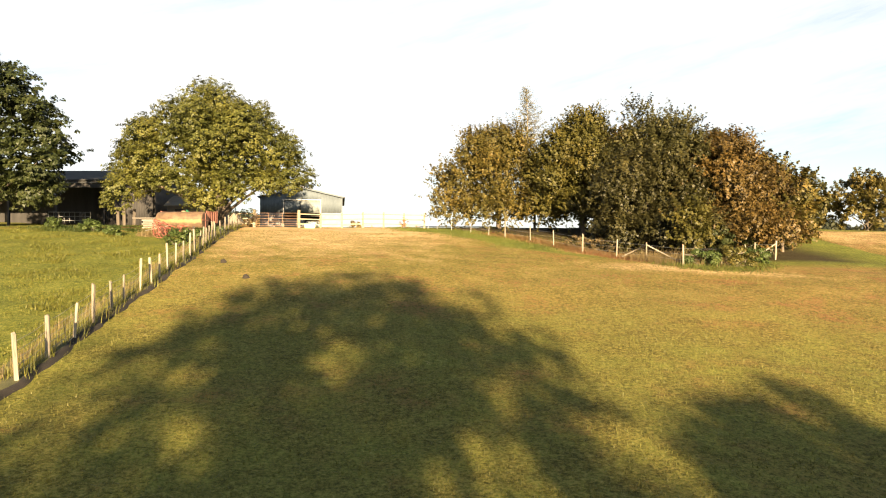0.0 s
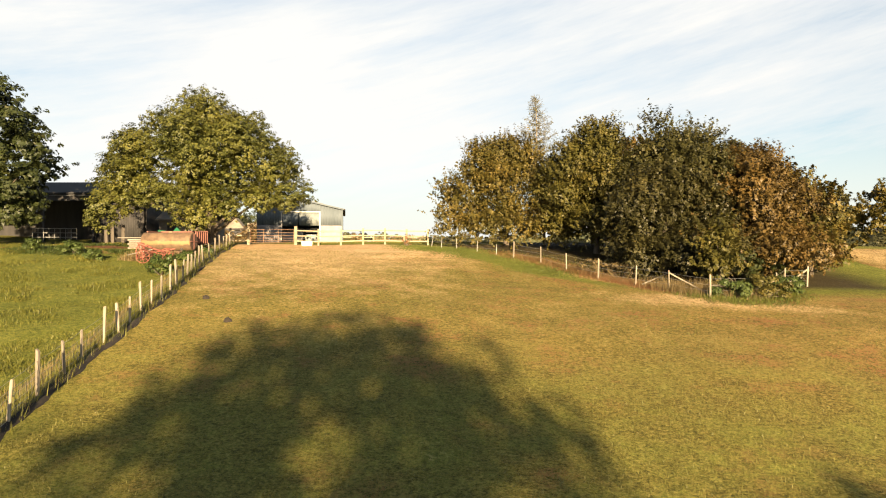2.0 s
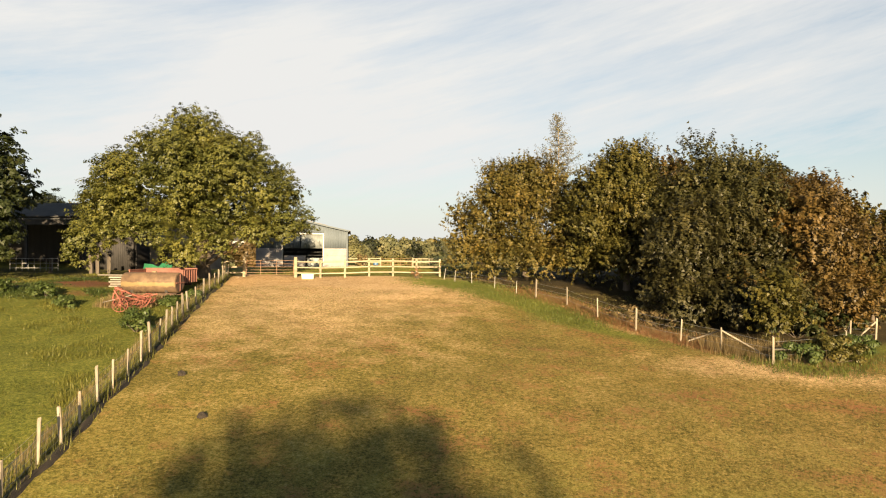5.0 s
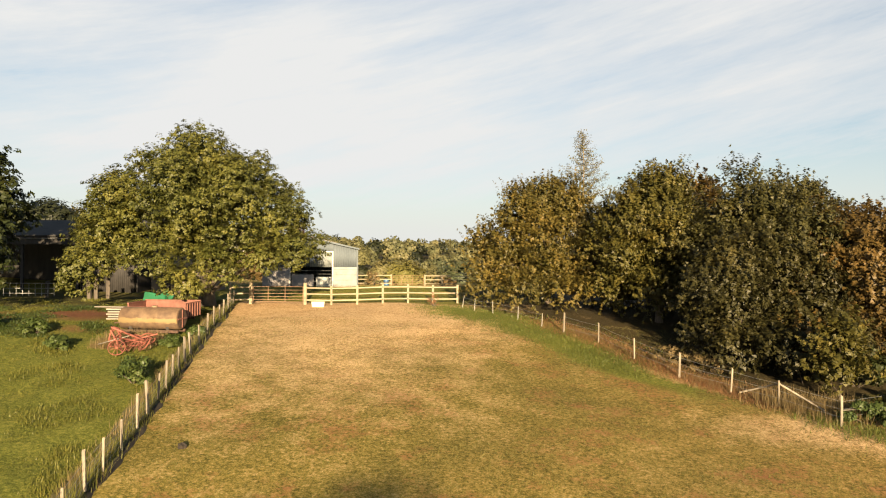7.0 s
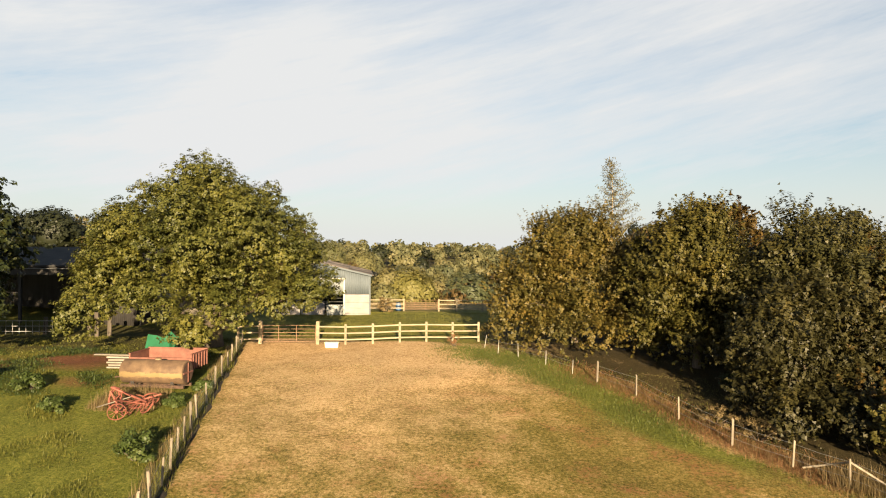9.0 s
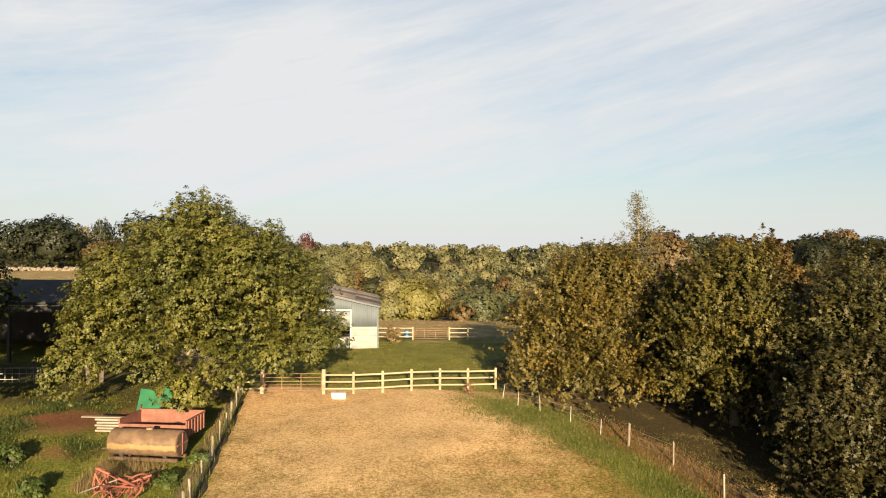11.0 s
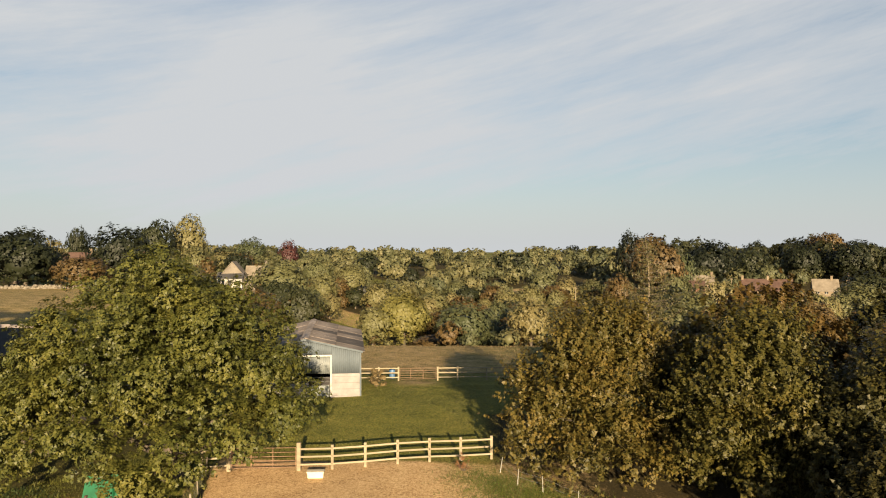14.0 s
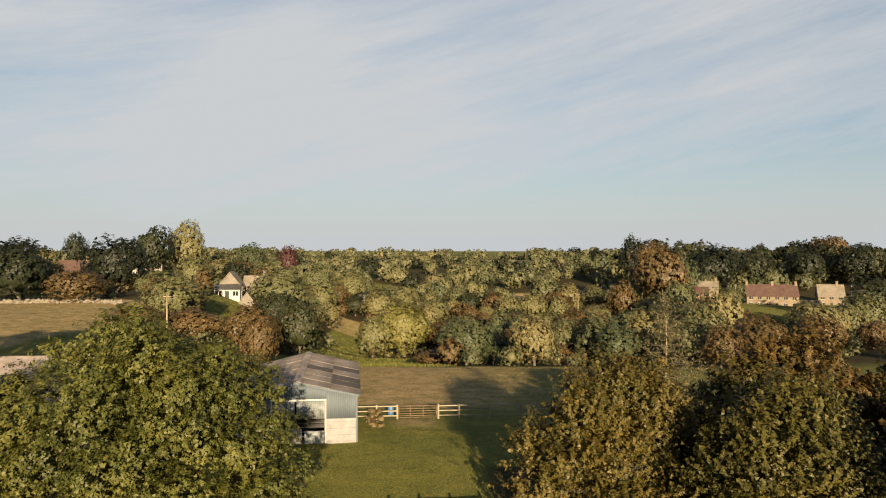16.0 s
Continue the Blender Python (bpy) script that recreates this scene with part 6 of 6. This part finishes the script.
# ---- houses ----
def house(name, x, y, rz, w, d, eave, ridge, wall, roof, label, cols=4, storeys=2, chimneys=(0.05, 0.95), lift=0.0, gables=False):
    ob = thing(name, pose(x, y, gz(x, y) + lift, 0, 0, rz), label, "house", "village houses")
    bm = bmesh.new()
    prism(bm, [(0, -3), (0, eave), (d / 2, ridge - 0.1), (d, eave), (d, -3)], -w / 2, w / 2, Matrix.Rotation(math.pi / 2, 4, "Z") @ Matrix.Diagonal((1, -1, 1, 1)))
    part("wall", bm, wall, ob)
    o = 0.35
    k = (ridge - eave) / (d / 2)
    rf = part("roof", prism(bmesh.new(), [(-o, eave - o * k), (d / 2, ridge), (d + o, eave - o * k), (d + o, eave - o * k + 0.18), (d / 2, ridge + 0.2), (-o, eave - o * k + 0.18)], -w / 2 - 0.2, w / 2 + 0.2,
                            Matrix.Rotation(math.pi / 2, 4, "Z") @ Matrix.Diagonal((1, -1, 1, 1))), roof, ob)
    for c in chimneys:
        cx = -w / 2 + w * c
        part("chimney", box(boxed(cx - 0.45, d / 2 - 0.4, ridge - 0.8, cx + 0.45, d / 2 + 0.4, ridge + 1.5, None, 0.03), cx - 0.52, d / 2 - 0.47, ridge + 1.35, cx + 0.52, d / 2 + 0.47, ridge + 1.55), wall, rf)
    for s in range(storeys):
        for c in range(cols):
            cx = -w / 2 + w * (c + 0.5) / cols
            z0 = 0.8 + s * 2.55
            if z0 + 1.1 > eave:
                continue
            if s == 0 and c == cols // 2:
                win = part("door", boxed(cx - 0.5, -0.05, 0, cx + 0.5, 0.02, 2.05, None, 0.02), BLACK_SHED, ob)
                continue
            win = part("window", box(box(boxed(cx - 0.72, -0.07, z0 - 0.06, cx + 0.72, -0.02, z0 + 0.02), cx - 0.72, -0.07, z0 + 1.2, cx + 0.72, -0.02, z0 + 1.28), cx - 0.04, -0.07, z0, cx + 0.04, -0.02, z0 + 1.22), WINDOW_FRAME, ob)
            part("pane", boxed(cx - 0.65, -0.05, z0, cx - 0.04, -0.012, z0 + 1.22), GLASS, win)
            part("pane", boxed(cx + 0.04, -0.05, z0, cx + 0.65, -0.012, z0 + 1.22), GLASS, win)
    return ob


house("stone_cottage", 130, 312, -14, 20, 7, 5.0, 9.4, STONE, ROOF_BROWN, "long golden stone cottage with a brown tiled roof", 6, 2, (0.02, 0.52, 0.97), -1.0)
house("stone_house", 155.5, 314, -18, 10, 7, 4.8, 9.4, STONE, ROOF_STONE, "golden stone house with a stone slate roof", 3, 2, (0.75,), -1.0)
house("garden_wall", 143.5, 309, -14, 8, 1.0, 3.0, 3.5, RENDER_WHITE, ROOF_SLATE, "low white outhouse between the cottages", 2, 1, (), -1.0)
house("brick_cottage", 91, 292, -16, 9.5, 5.5, 4.6, 6.8, BRICK_RED, ROOF_BROWN, "red brick cottage with a brown roof among trees", 4, 2, (0.05,), -0.6)
house("stone_house", 97.6, 299, -16, 9.2, 6, 5.6, 8.2, STONE, ROOF_STONE, "stone house with a long roof behind the brick cottage", 3, 2, (0.05, 0.9), -0.4)
house("stone_house", -58.6, 204.6, 98, 6.5, 6.2, 4.6, 8.3, STONE_PALE, ROOF_STONE, "pale stone house with a steep gable on the valley side", 3, 2, (), -0.6)
house("stone_house", -56.6, 206.9, 8, 5.6, 5, 5.2, 8.1, STONE_PALE, ROOF_STONE, "pale stone wing with a slate roof and chimney", 3, 2, (0.95,), -0.6)
house("white_annexe", -61.4, 199.4, 6, 6.4, 4, 2.6, 3.9, RENDER_WHITE, ROOF_SLATE, "white annexe with a dark slate roof and large windows", 3, 1, (), -0.4)
house("stone_outhouse", -54.2, 200.4, 98, 4.2, 4.0, 2.4, 5.0, STONE_PALE, ROOF_STONE, "low stone outhouse with a plain gable beside the annexe", 1, 1, (), -0.4)
house("stone_cottage", -131, 252, 10, 9.5, 7, 5.4, 9.2, STONE, ROOF_BROWN, "brown-roofed cottage on the hill among trees", 3, 2, (0.95,), -3.8)
house("stone_cottage", -139, 326, 12, 14, 7, 5.2, 9.6, STONE_PALE, ROOF_BROWN, "stone cottage row on the hill with chimneys", 4, 2, (0.1, 0.6, 0.95), -2.0)
house("white_annexe", -136, 300, 12, 10, 5, 3, 5.2, RENDER_WHITE, ROOF_STONE, "white cottage low on the hillside", 3, 1, (), -1.5)
house("farm_shed", -49, 88, 4, 15, 7, 1.7, 2.9, BLACK_SHED, ROOF_CEMENT, "low farm shed with a pale cement roof behind the oak", 2, 1, (), -0.3)
house("small_shed", -44, 322, 0, 5, 4, 2.6, 4.0, RENDER_WHITE, ROOF_SLATE, "small white shed among the valley trees", 2, 1, (), 0.0)


def pole(x, y, h):
    ob = thing("telegraph_pole", pose(x, y, gz(x, y)), "wooden telegraph pole in the valley", "pole", "telegraph poles")
    part("shaft", tubed([(0, 0, -0.5), (0, 0, h)], [0.16, 0.11], 8), POLE_WOOD, ob)
    part("crossarm", boxed(-0.6, -0.05, h - 0.5, 0.6, 0.05, h - 0.38), POLE_WOOD, ob)


for p in ((-49.7, 134, 7.6), (43.9, 284, 9), (-96, 262, 7.5), (108, 296, 8), (166, 318, 8)):
    pole(*p)

# dry stone wall along the top of the left hill field
wall = thing("dry_stone_wall", pose(0, 0, 0), "tumbled dry stone wall along the hill field", "wall")
stone_kinds = []
rng = np.random.default_rng(77)
for k in range(4):
    bm = bmesh.new()
    bmesh.ops.create_icosphere(bm, subdivisions=1, radius=0.5)
    for v in bm.verts:
        v.co = Vector((v.co.x * 1.3, v.co.y * 0.9, v.co.z * 0.7)) * (1 + 0.25 * noise.noise(v.co * 2 + Vector((k * 9, 0, 0))))
    me = bpy.data.meshes.new("stone")
    bm.to_mesh(me)
    bm.free()
    me.materials.append(DRY_STONE)
    stone_kinds.append(me)
for i in range(150):
    s = i / 149
    x = -110 + 40 * s
    y = 160 + 3 * math.sin(3 * s) + rng.normal(0, 0.2)
    part("stone", stone_kinds[i % 4], None, wall, m=pose(x, y, gz(x, y) + rng.uniform(0, 0.6), rng.uniform(0, 40), rng.uniform(0, 40), rng.uniform(0, 360)))
